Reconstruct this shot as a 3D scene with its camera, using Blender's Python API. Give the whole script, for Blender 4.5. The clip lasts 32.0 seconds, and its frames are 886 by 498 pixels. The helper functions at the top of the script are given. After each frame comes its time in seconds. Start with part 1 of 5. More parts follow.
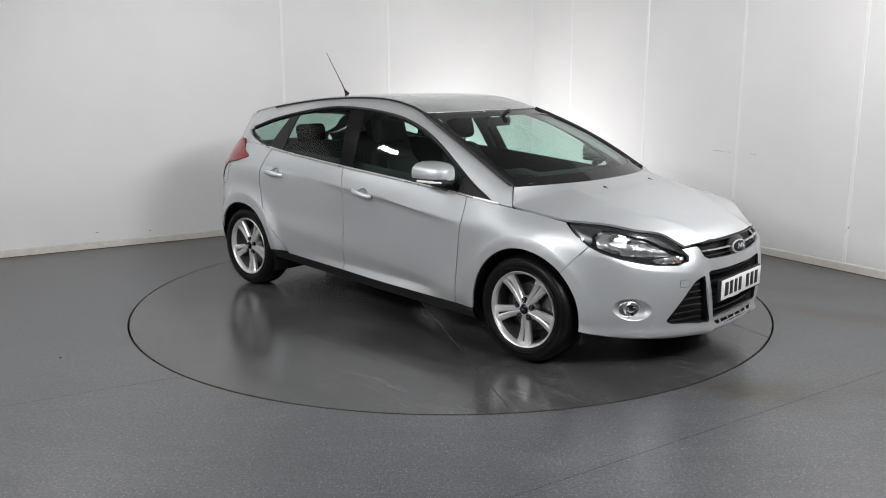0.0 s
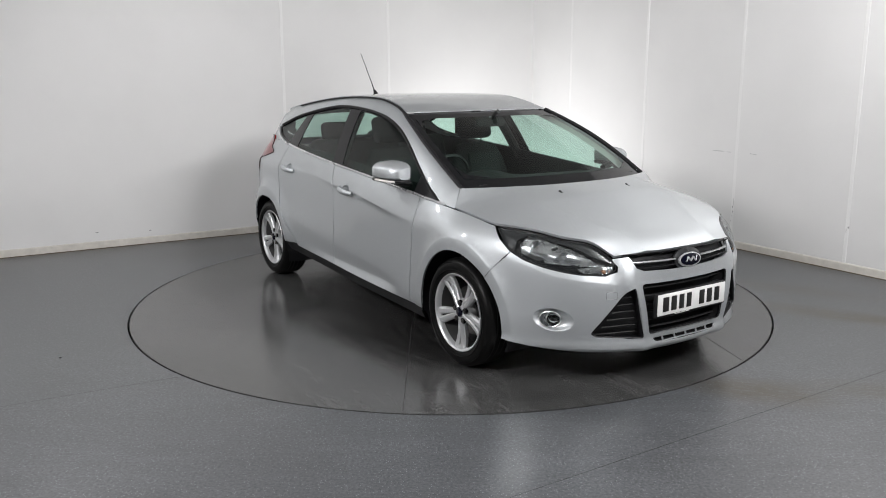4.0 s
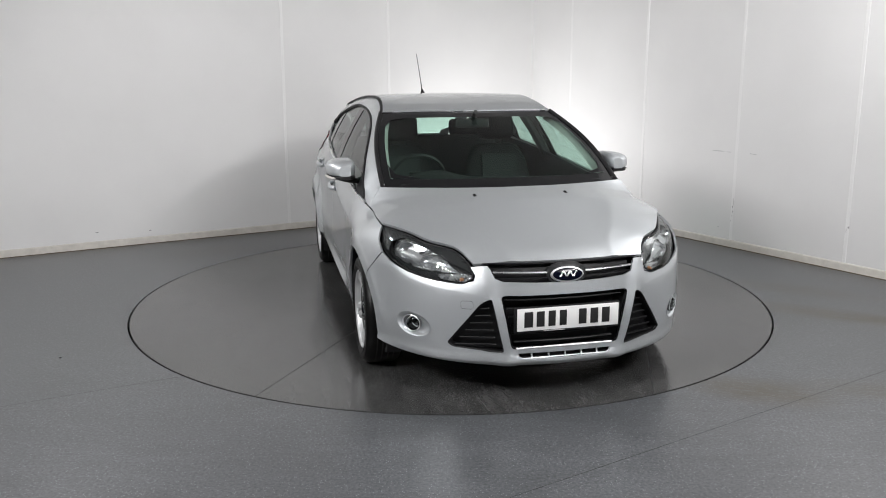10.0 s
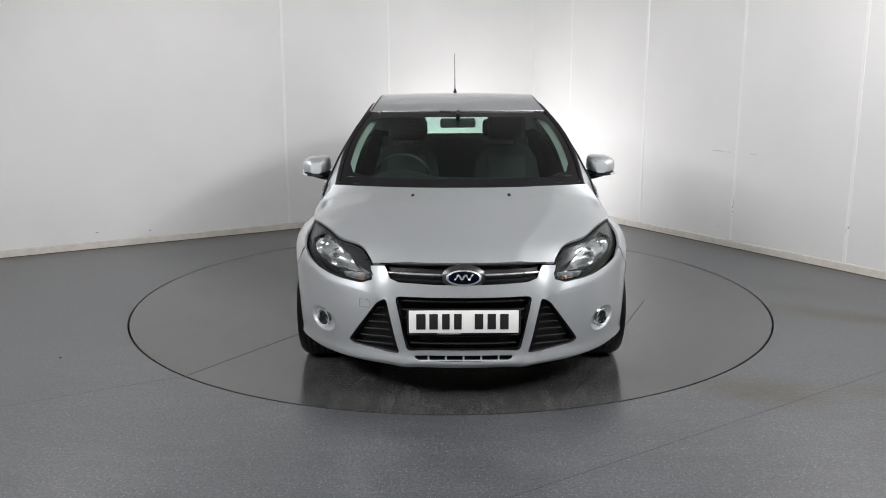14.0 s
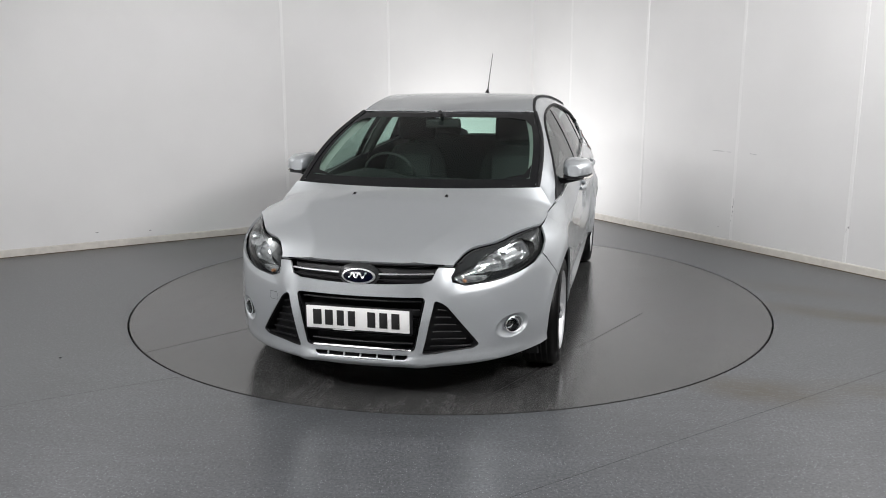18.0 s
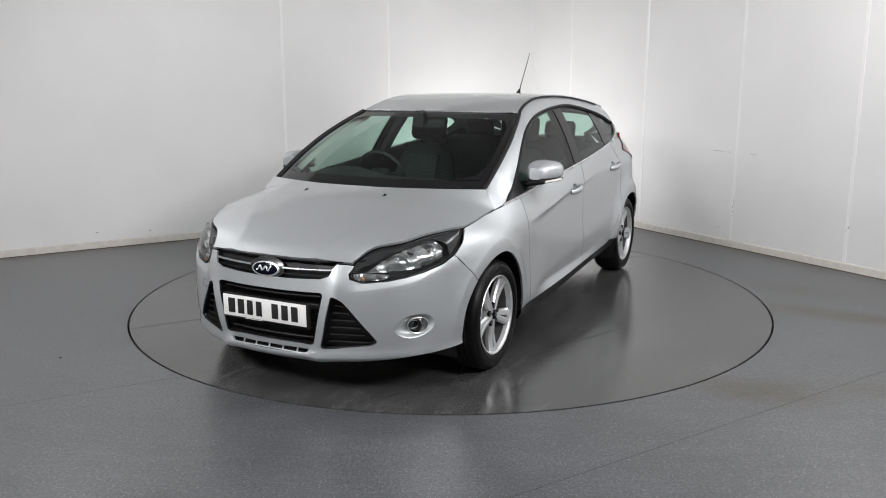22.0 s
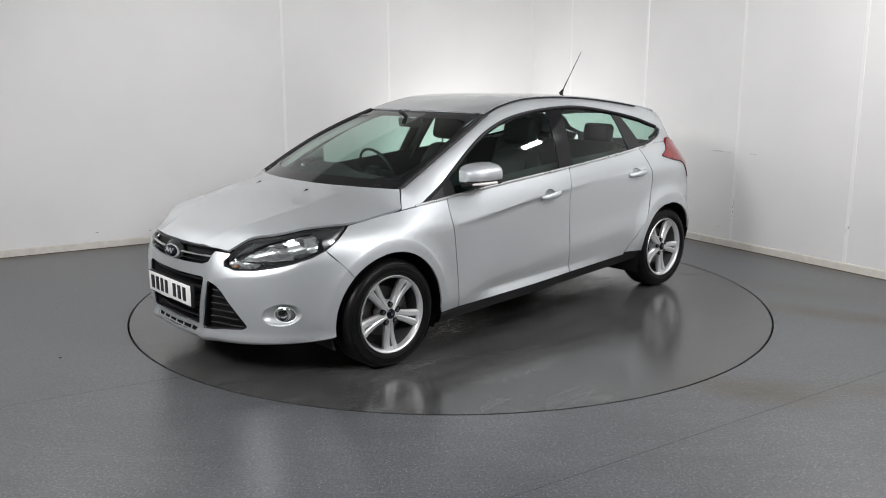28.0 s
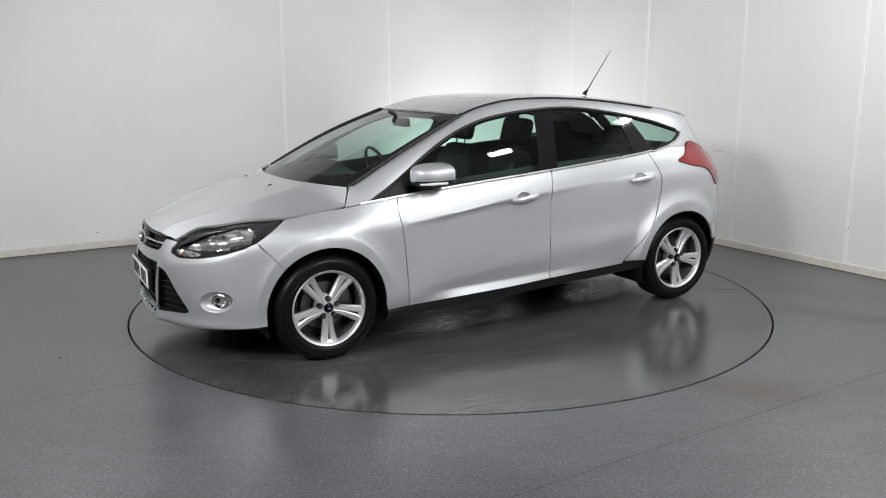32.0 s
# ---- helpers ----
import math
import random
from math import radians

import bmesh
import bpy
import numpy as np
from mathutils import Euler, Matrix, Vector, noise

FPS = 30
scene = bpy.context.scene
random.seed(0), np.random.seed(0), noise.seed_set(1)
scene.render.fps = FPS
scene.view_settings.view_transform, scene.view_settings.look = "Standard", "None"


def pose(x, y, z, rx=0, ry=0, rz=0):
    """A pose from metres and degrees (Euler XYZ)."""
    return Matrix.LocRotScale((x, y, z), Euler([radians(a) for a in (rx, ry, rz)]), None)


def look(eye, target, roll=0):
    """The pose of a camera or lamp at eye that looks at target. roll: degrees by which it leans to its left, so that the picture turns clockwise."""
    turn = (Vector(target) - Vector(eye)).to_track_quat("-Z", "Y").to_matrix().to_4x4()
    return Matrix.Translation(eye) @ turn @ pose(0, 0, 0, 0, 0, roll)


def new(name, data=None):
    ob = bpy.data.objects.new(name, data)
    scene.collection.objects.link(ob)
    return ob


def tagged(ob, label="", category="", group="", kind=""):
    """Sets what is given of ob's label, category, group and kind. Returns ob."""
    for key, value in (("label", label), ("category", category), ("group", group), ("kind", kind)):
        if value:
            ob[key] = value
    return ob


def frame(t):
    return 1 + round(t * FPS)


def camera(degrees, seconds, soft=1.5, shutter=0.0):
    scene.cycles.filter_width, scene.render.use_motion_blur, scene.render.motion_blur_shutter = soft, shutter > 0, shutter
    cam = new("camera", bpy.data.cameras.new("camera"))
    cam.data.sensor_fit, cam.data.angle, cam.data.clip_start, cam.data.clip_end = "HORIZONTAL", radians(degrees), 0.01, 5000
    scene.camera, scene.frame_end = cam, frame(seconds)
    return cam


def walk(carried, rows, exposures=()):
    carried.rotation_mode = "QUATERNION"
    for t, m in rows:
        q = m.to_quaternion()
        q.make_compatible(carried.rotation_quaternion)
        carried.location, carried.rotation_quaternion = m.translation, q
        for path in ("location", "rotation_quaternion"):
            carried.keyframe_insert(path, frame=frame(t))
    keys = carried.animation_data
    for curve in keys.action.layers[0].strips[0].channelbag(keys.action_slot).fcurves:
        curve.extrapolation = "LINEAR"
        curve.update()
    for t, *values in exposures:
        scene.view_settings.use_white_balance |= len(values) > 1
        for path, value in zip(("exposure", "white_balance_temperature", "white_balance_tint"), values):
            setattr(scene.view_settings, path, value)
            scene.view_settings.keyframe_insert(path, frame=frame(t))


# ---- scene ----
import functools
from mathutils.geometry import delaunay_2d_cdt

# ---- camera: it stands still ----
EYE_D, EYE_H = 5.885, 1.575
cam = camera(56.83, 32.0, soft=1.0)
CAM_POSE = pose(0, -EYE_D, EYE_H, 90 - 11.88, 0, 0.461) @ pose(0, 0, 0, 0, 0, -0.212)
walk(cam, [(0.0, CAM_POSE), (32.0, CAM_POSE)])
scene.view_settings.exposure = 0.0

# ---- the room's plan ----
TABLE_R = 2.234
CORNER = Vector((1.01, 4.225))
DIR_L = Vector((-0.8588, -0.5123))      # along the left wall, away from the corner
DIR_R = Vector((0.5319, -0.8468))       # along the right wall, away from the corner
LEN_L, LEN_R, CEIL = 9.6, 11.6, 3.3
TURN_0, TURN_RATE = -42.17, -3.395      # heading of the car in degrees, degrees per second
CAR_OFF = (-0.0235, 0.0559)

# ---- world and lamps ----
world = bpy.data.worlds.new("world")
scene.world = world
world.use_nodes = True
world.node_tree.nodes["Background"].inputs[0].default_value = (0.02, 0.02, 0.02, 1)
world.node_tree.nodes["Background"].inputs[1].default_value = 1.0


def area_lamp(name, eye, target, sx, sy, watts, color=(1, 0.985, 0.992)):
    data = bpy.data.lights.new(name, "AREA")
    data.shape, data.size, data.size_y, data.energy, data.color = "RECTANGLE", sx, sy, watts, color
    ob = new(name, data)
    ob.matrix_world = look(eye, target)
    return ob


def room(a, b, z=0.0):
    """Point a metres along the left wall and b metres along the right wall from the corner."""
    p = CORNER + DIR_L * a + DIR_R * b
    return Vector((p.x, p.y, z))


# unseen front lamps, inferred from the car's wall shadows; size and power tuned
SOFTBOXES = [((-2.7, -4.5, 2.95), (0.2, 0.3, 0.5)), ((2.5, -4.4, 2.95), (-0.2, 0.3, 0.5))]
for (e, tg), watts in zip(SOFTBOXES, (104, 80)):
    area_lamp("unseen_front_light", e, tg, 0.9, 0.7, watts)
# first three follow lamp reflections in the windows; last two are unseen added fill
FLOODS = [((-3.0, -0.35, 2.85), (-0.2, 0.0, 0.5), 21), ((2.15, -1.47, 2.85), (0.2, 0.0, 0.5), 23), ((3.1, -0.2, 2.85), (0.2, 0.0, 0.5), 20), ((-3.6, -3.2, 3.05), (0.0, -0.3, 0.6), 22), ((2.9, -3.6, 3.05), (0.0, -0.3, 0.6), 30)]
for e, tg, watts in FLOODS:
    area_lamp("flood_lamp", e, tg, 0.22, 0.11, watts)
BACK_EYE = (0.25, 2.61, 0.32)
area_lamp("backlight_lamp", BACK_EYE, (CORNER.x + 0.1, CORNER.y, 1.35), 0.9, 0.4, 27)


# ---- materials ----
def mat(name):
    m = bpy.data.materials.new(name)
    m.use_nodes = True
    nt = m.node_tree
    return m, nt, nt.nodes["Principled BSDF"]


def node(nt, kind, **values):
    n = nt.nodes.new(kind)
    for k, v in values.items():
        n.inputs[k].default_value = v
    return n


def plain(name, color, rough=0.5, metal=0.0, coat=0.0, grain=0.0, scale=200.0, spec=0.5):
    """A procedural surface: base colour with faint two-scale variation and fine relief."""
    m, nt, b = mat(name)
    b.inputs["Metallic"].default_value, b.inputs["Coat Weight"].default_value = metal, coat
    b.inputs["Coat Roughness"].default_value, b.inputs["Specular IOR Level"].default_value = 0.04, spec
    tc = nt.nodes.new("ShaderNodeTexCoord")
    n1 = node(nt, "ShaderNodeTexNoise", Scale=scale, Detail=3.0)
    n2 = node(nt, "ShaderNodeTexNoise", Scale=scale * 0.03, Detail=2.0)
    nt.links.new(tc.outputs["Object"], n1.inputs["Vector"])
    nt.links.new(tc.outputs["Object"], n2.inputs["Vector"])
    add = nt.nodes.new("ShaderNodeMath")
    add.operation = "ADD"
    nt.links.new(n1.outputs["Fac"], add.inputs[0])
    nt.links.new(n2.outputs["Fac"], add.inputs[1])
    ramp = node(nt, "ShaderNodeMapRange", **{"From Min": 0.5, "From Max": 1.5, "To Min": 1 - grain - 0.03, "To Max": 1 + grain + 0.03})
    nt.links.new(add.outputs[0], ramp.inputs["Value"])
    mix = node(nt, "ShaderNodeVectorMath")
    mix.operation = "SCALE"
    mix.inputs[0].default_value = color
    nt.links.new(ramp.outputs[0], mix.inputs["Scale"])
    nt.links.new(mix.outputs[0], b.inputs["Base Color"])
    rr = node(nt, "ShaderNodeMapRange", **{"To Min": rough * 0.85, "To Max": rough * 1.15})
    nt.links.new(n2.outputs["Fac"], rr.inputs["Value"])
    nt.links.new(rr.outputs[0], b.inputs["Roughness"])
    if grain:
        bump = node(nt, "ShaderNodeBump", Strength=grain, Distance=0.001)
        nt.links.new(n1.outputs["Fac"], bump.inputs["Height"])
        nt.links.new(bump.outputs[0], b.inputs["Normal"])
    return m


def wall_material():
    m, nt, b = mat("white wall cladding")
    tc = nt.nodes.new("ShaderNodeTexCoord")
    n1 = node(nt, "ShaderNodeTexNoise", Scale=1.3, Detail=4.0)
    n2 = node(nt, "ShaderNodeTexNoise", Scale=14.0, Detail=5.0)
    for n in (n1, n2):
        nt.links.new(tc.outputs["Object"], n.inputs["Vector"])
    r1 = node(nt, "ShaderNodeMapRange", **{"From Min": 0.3, "From Max": 0.7, "To Min": 0.0, "To Max": 1.0})
    nt.links.new(n1.outputs["Fac"], r1.inputs["Value"])
    mix = node(nt, "ShaderNodeMix")
    mix.data_type = "RGBA"
    mix.inputs[6].default_value, mix.inputs[7].default_value = (0.70, 0.70, 0.695, 1), (0.74, 0.74, 0.735, 1)
    nt.links.new(r1.outputs[0], mix.inputs[0])
    nt.links.new(mix.outputs[2], b.inputs["Base Color"])
    r2 = node(nt, "ShaderNodeMapRange", **{"To Min": 0.42, "To Max": 0.56})
    nt.links.new(n2.outputs["Fac"], r2.inputs["Value"])
    nt.links.new(r2.outputs[0], b.inputs["Roughness"])
    bump = node(nt, "ShaderNodeBump", Strength=0.05, Distance=0.004)
    nt.links.new(n1.outputs["Fac"], bump.inputs["Height"])
    nt.links.new(bump.outputs[0], b.inputs["Normal"])
    return m


def floor_material(name, base, speck, rough, stains, tone, mottle, wet=0.0):
    """Safety vinyl: fine light specks, dull scuffs, broad wear; stains adds smears in tone, glossier by wet."""
    m, nt, b = mat(name)
    tc = nt.nodes.new("ShaderNodeTexCoord")
    vor = node(nt, "ShaderNodeTexVoronoi", Scale=125.0)
    fine = node(nt, "ShaderNodeTexNoise", Scale=75.0, Detail=4.0, Roughness=0.8)
    broad = node(nt, "ShaderNodeTexNoise", Scale=1.6, Detail=6.0, Roughness=0.6)
    for n in (vor, fine, broad):
        nt.links.new(tc.outputs["Object"], n.inputs["Vector"])
    dots = node(nt, "ShaderNodeMapRange", **{"From Min": 0.16, "From Max": 0.34, "To Min": 1.0, "To Max": 0.0})
    nt.links.new(vor.outputs["Distance"], dots.inputs["Value"])
    pick = node(nt, "ShaderNodeSeparateColor")
    nt.links.new(vor.outputs["Color"], pick.inputs[0])
    some = node(nt, "ShaderNodeMapRange", **{"From Min": 0.72, "From Max": 0.85, "To Min": 0.0, "To Max": speck})
    nt.links.new(pick.outputs[0], some.inputs["Value"])
    mul = nt.nodes.new("ShaderNodeMath")
    mul.operation = "MULTIPLY"
    nt.links.new(dots.outputs[0], mul.inputs[0])
    nt.links.new(some.outputs[0], mul.inputs[1])
    wear = node(nt, "ShaderNodeMapRange", **{"From Min": 0.1, "From Max": 0.9, "To Min": 1 - mottle * 1.7, "To Max": 1 + mottle * 1.7})
    nt.links.new(broad.outputs["Fac"], wear.inputs["Value"])
    grit = node(nt, "ShaderNodeMapRange", **{"From Min": 0.3, "From Max": 0.7, "To Min": 1.0 - speck * 0.75, "To Max": 1.0 + speck * 0.75})
    nt.links.new(fine.outputs["Fac"], grit.inputs["Value"])
    m2 = nt.nodes.new("ShaderNodeMath")
    m2.operation = "MULTIPLY"
    nt.links.new(wear.outputs[0], m2.inputs[0])
    nt.links.new(grit.outputs[0], m2.inputs[1])
    drag = nt.nodes.new("ShaderNodeMapping")
    drag.inputs["Rotation"].default_value, drag.inputs["Scale"].default_value = (0, 0, 0.6), (1.6, 9.0, 1)
    nt.links.new(tc.outputs["Object"], drag.inputs["Vector"])
    scuff = node(nt, "ShaderNodeTexNoise", Scale=1.5, Detail=9.0, Roughness=0.68, Distortion=0.6)
    nt.links.new(drag.outputs[0], scuff.inputs["Vector"])
    worn = node(nt, "ShaderNodeMapRange", **{"From Min": 0.35, "From Max": 0.68, "To Min": 1 - mottle * 0.75, "To Max": 1 + mottle * 0.75})
    nt.links.new(scuff.outputs["Fac"], worn.inputs["Value"])
    m3 = nt.nodes.new("ShaderNodeMath")
    m3.operation = "MULTIPLY"
    nt.links.new(m2.outputs[0], m3.inputs[0])
    nt.links.new(worn.outputs[0], m3.inputs[1])
    sc = node(nt, "ShaderNodeVectorMath")
    sc.operation = "SCALE"
    sc.inputs[0].default_value = base
    nt.links.new(m3.outputs[0], sc.inputs["Scale"])
    mix = node(nt, "ShaderNodeMix")
    mix.data_type = "RGBA"
    mix.inputs[7].default_value = (0.30, 0.32, 0.33, 1)
    nt.links.new(mul.outputs[0], mix.inputs[0])
    nt.links.new(sc.outputs[0], mix.inputs[6])
    last = mix.outputs[2]
    film = None
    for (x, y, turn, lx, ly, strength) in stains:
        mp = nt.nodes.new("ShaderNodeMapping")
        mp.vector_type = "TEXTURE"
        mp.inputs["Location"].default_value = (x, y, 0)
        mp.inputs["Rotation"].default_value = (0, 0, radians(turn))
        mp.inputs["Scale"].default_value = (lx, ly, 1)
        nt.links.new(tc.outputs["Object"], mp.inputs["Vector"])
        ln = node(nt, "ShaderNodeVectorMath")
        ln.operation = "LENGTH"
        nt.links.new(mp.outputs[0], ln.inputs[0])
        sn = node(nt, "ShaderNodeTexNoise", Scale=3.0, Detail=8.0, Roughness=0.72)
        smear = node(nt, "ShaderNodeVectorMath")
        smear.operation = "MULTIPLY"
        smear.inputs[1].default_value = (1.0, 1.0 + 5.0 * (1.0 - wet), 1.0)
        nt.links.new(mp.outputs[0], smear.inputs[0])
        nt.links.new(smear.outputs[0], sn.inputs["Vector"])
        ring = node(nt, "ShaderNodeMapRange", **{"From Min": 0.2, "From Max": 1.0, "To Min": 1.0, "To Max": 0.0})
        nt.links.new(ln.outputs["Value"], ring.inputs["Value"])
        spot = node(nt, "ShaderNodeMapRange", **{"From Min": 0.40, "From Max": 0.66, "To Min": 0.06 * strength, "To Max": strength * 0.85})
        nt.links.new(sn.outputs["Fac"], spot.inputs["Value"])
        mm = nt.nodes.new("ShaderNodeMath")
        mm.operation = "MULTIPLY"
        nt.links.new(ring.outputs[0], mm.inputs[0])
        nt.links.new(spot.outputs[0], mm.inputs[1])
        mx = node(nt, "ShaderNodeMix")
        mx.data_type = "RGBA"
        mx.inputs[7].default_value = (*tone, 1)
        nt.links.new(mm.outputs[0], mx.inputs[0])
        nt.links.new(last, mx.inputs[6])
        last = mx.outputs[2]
        if film is None:
            film = mm.outputs[0]
        else:
            top = nt.nodes.new("ShaderNodeMath")
            top.operation = "MAXIMUM"
            nt.links.new(film, top.inputs[0])
            nt.links.new(mm.outputs[0], top.inputs[1])
            film = top.outputs[0]
    nt.links.new(last, b.inputs["Base Color"])
    b.inputs["Specular IOR Level"].default_value = 0.82
    rr = node(nt, "ShaderNodeMapRange", **{"From Min": 0.1, "From Max": 0.9, "To Min": rough * (1 - mottle * 1.4), "To Max": rough * (1 + mottle * 1.4)})
    blend = nt.nodes.new("ShaderNodeMath")
    blend.operation, blend.inputs[1].default_value = "MULTIPLY", 0.5
    both = nt.nodes.new("ShaderNodeMath")
    both.operation = "ADD"
    nt.links.new(broad.outputs["Fac"], both.inputs[0])
    nt.links.new(scuff.outputs["Fac"], both.inputs[1])
    nt.links.new(both.outputs[0], blend.inputs[0])
    nt.links.new(blend.outputs[0], rr.inputs["Value"])
    dry = node(nt, "ShaderNodeMapRange", **{"To Min": 1.0, "To Max": 1.0 - wet})
    nt.links.new(film, dry.inputs["Value"])
    gloss = nt.nodes.new("ShaderNodeMath")
    gloss.operation = "MULTIPLY"
    nt.links.new(rr.outputs[0], gloss.inputs[0])
    nt.links.new(dry.outputs[0], gloss.inputs[1])
    nt.links.new(gloss.outputs[0], b.inputs["Roughness"])
    wave = node(nt, "ShaderNodeTexNoise", Scale=9.0, Detail=3.0, Roughness=0.55)
    nt.links.new(tc.outputs["Object"], wave.inputs["Vector"])
    bump = node(nt, "ShaderNodeBump", Strength=0.06, Distance=0.006)
    nt.links.new(wave.outputs["Fac"], bump.inputs["Height"])
    rip = node(nt, "ShaderNodeTexNoise", Scale=38.0, Detail=3.0, Roughness=0.6)
    nt.links.new(tc.outputs["Object"], rip.inputs["Vector"])
    amount = nt.nodes.new("ShaderNodeMath")
    amount.operation = "MULTIPLY"
    nt.links.new(rip.outputs["Fac"], amount.inputs[0])
    nt.links.new(film, amount.inputs[1])
    drops = node(nt, "ShaderNodeBump", Strength=wet * 0.5, Distance=0.004)
    nt.links.new(amount.outputs[0], drops.inputs["Height"])
    nt.links.new(bump.outputs[0], drops.inputs["Normal"])
    nt.links.new(drops.outputs[0], b.inputs["Normal"])
    return m


def paint_material():
    """Silver metallic paint: aluminium flake under clear lacquer."""
    m, nt, b = mat("silver metallic paint")
    tc = nt.nodes.new("ShaderNodeTexCoord")
    fl = node(nt, "ShaderNodeTexVoronoi", Scale=1400.0)
    nt.links.new(tc.outputs["Object"], fl.inputs["Vector"])
    dirt = node(nt, "ShaderNodeTexNoise", Scale=3.0, Detail=4.0)
    nt.links.new(tc.outputs["Object"], dirt.inputs["Vector"])
    sep = node(nt, "ShaderNodeSeparateColor")
    nt.links.new(fl.outputs["Color"], sep.inputs[0])
    ramp = node(nt, "ShaderNodeMapRange", **{"To Min": 0.86, "To Max": 1.14})
    nt.links.new(sep.outputs[0], ramp.inputs["Value"])
    sc = node(nt, "ShaderNodeVectorMath")
    sc.operation = "SCALE"
    sc.inputs[0].default_value = (0.515, 0.540, 0.557)
    nt.links.new(ramp.outputs[0], sc.inputs["Scale"])
    nt.links.new(sc.outputs[0], b.inputs["Base Color"])
    b.inputs["Metallic"].default_value = 0.76
    rr = node(nt, "ShaderNodeMapRange", **{"To Min": 0.47, "To Max": 0.54})
    nt.links.new(dirt.outputs["Fac"], rr.inputs["Value"])
    nt.links.new(rr.outputs[0], b.inputs["Roughness"])
    b.inputs["Coat Weight"].default_value, b.inputs["Coat Roughness"].default_value = 1.0, 0.025
    return m


def glass_material(name, tint, gloss_rough=0.02):
    """A thin pane: tinted straight-through light, gloss by Fresnel."""
    m, nt, b = mat(name)
    nt.nodes.remove(b)
    out = nt.nodes["Material Output"]
    tr = node(nt, "ShaderNodeBsdfTransparent", Color=(*tint, 1))
    gl = node(nt, "ShaderNodeBsdfGlossy", Roughness=gloss_rough)
    lw = node(nt, "ShaderNodeLayerWeight", Blend=0.5)
    pw = nt.nodes.new("ShaderNodeMath")
    pw.operation, pw.inputs[1].default_value = "POWER", 5.0
    nt.links.new(lw.outputs["Facing"], pw.inputs[0])
    fr = node(nt, "ShaderNodeMapRange", **{"To Min": 0.045, "To Max": 1.0})
    nt.links.new(pw.outputs[0], fr.inputs["Value"])
    mx = nt.nodes.new("ShaderNodeMixShader")
    nt.links.new(fr.outputs[0], mx.inputs[0])
    nt.links.new(tr.outputs[0], mx.inputs[1])
    nt.links.new(gl.outputs[0], mx.inputs[2])
    nt.links.new(mx.outputs[0], out.inputs["Surface"])
    return m


def glow_material(name, color, strength):
    m, nt, b = mat(name)
    b.inputs["Emission Color"].default_value = (*color, 1)
    b.inputs["Emission Strength"].default_value = strength
    return m


WALL = wall_material()
SKIRT = plain("cream skirting with scuffs", (0.60, 0.575, 0.53), 0.5, grain=0.16, scale=18)
MARKM = plain("wall scuff grey", (0.30, 0.30, 0.31), 0.6)
FAINTM = plain("faint wall scuff", (0.52, 0.52, 0.52), 0.5)
BEADM = plain("dirty sealant", (0.10, 0.075, 0.045), 0.7, grain=0.3, scale=40)
STRIP = plain("white joint strip", (0.78, 0.78, 0.775), 0.3)
# grey of the unseen ceiling, set to limit its bounce on the car
CEILM = plain("ceiling paint", (0.40, 0.40, 0.395), 0.8, grain=0.05, scale=50)
FLOORM = floor_material("speckled grey vinyl floor", (0.073, 0.077, 0.0825), 1.15, 0.31,
                        [(1.57, -1.93, -24, 0.46, 0.22, 1.8), (2.75, -0.66, -30, 1.1, 0.19, 2.0), (2.6, 0.1, -30, 0.7, 0.2, 1.2), (2.3, -1.95, -10, 0.7, 0.18, 1.2), (-2.2, 1.5, 30, 0.8, 0.3, 0.6)], (0.046, 0.034, 0.013), 0.20)
# wet smears near the sills, with the dark underside reflection put into their colour
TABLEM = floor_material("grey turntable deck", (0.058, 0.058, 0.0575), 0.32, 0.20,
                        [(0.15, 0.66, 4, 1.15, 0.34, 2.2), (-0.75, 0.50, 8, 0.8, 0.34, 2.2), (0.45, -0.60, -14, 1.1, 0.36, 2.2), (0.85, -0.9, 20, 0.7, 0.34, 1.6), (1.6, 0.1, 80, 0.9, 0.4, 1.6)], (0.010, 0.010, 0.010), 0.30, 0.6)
TRIMG = plain("dull lamp trim", (0.30, 0.31, 0.32), 0.25, metal=0.9)
# same alloy as the rim, coloured dark for the shade inside the wheel
BARREL = plain("shaded wheel barrel", (0.10, 0.10, 0.10), 0.5, metal=0.6)
GAPM = plain("dark joint", (0.012, 0.012, 0.012), 0.7)
SEAMM = plain("vinyl weld", (0.036, 0.036, 0.037), 0.5, spec=0.3)
PAINT = paint_material()
BLACK = plain("black plastic", (0.009, 0.009, 0.010), 0.5, grain=0.08, scale=400, spec=0.3)
GLOSSB = plain("gloss black trim", (0.006, 0.006, 0.007), 0.08, spec=0.4)
RUBBER = plain("tyre rubber", (0.004, 0.004, 0.004), 0.4, grain=0.05, scale=150, spec=0.16)
CHROME = plain("chrome", (0.75, 0.76, 0.77), 0.12, metal=1.0)
ALLOY = plain("painted alloy", (0.60, 0.61, 0.62), 0.38, metal=0.7)
STEEL = plain("brake steel", (0.16, 0.155, 0.15), 0.4, metal=1.0, grain=0.1)
DARKIN = plain("dark cabin plastic", (0.013, 0.014, 0.014), 0.6, grain=0.08, scale=300)
CLOTH = plain("charcoal seat cloth", (0.008, 0.0088, 0.009), 0.9, scale=60)
CLOTH2 = plain("grey seat cloth insert", (0.022, 0.024, 0.024), 0.9, scale=60)
LINER = plain("pale headliner", (0.45, 0.45, 0.43), 0.9, grain=0.1, scale=300)
REDM = plain("red lamp lens", (0.20, 0.006, 0.008), 0.1, coat=0.4)
WHITEP = plain("white plate", (0.80, 0.80, 0.79), 0.35)
BARM = plain("plate black", (0.01, 0.01, 0.01), 0.5)
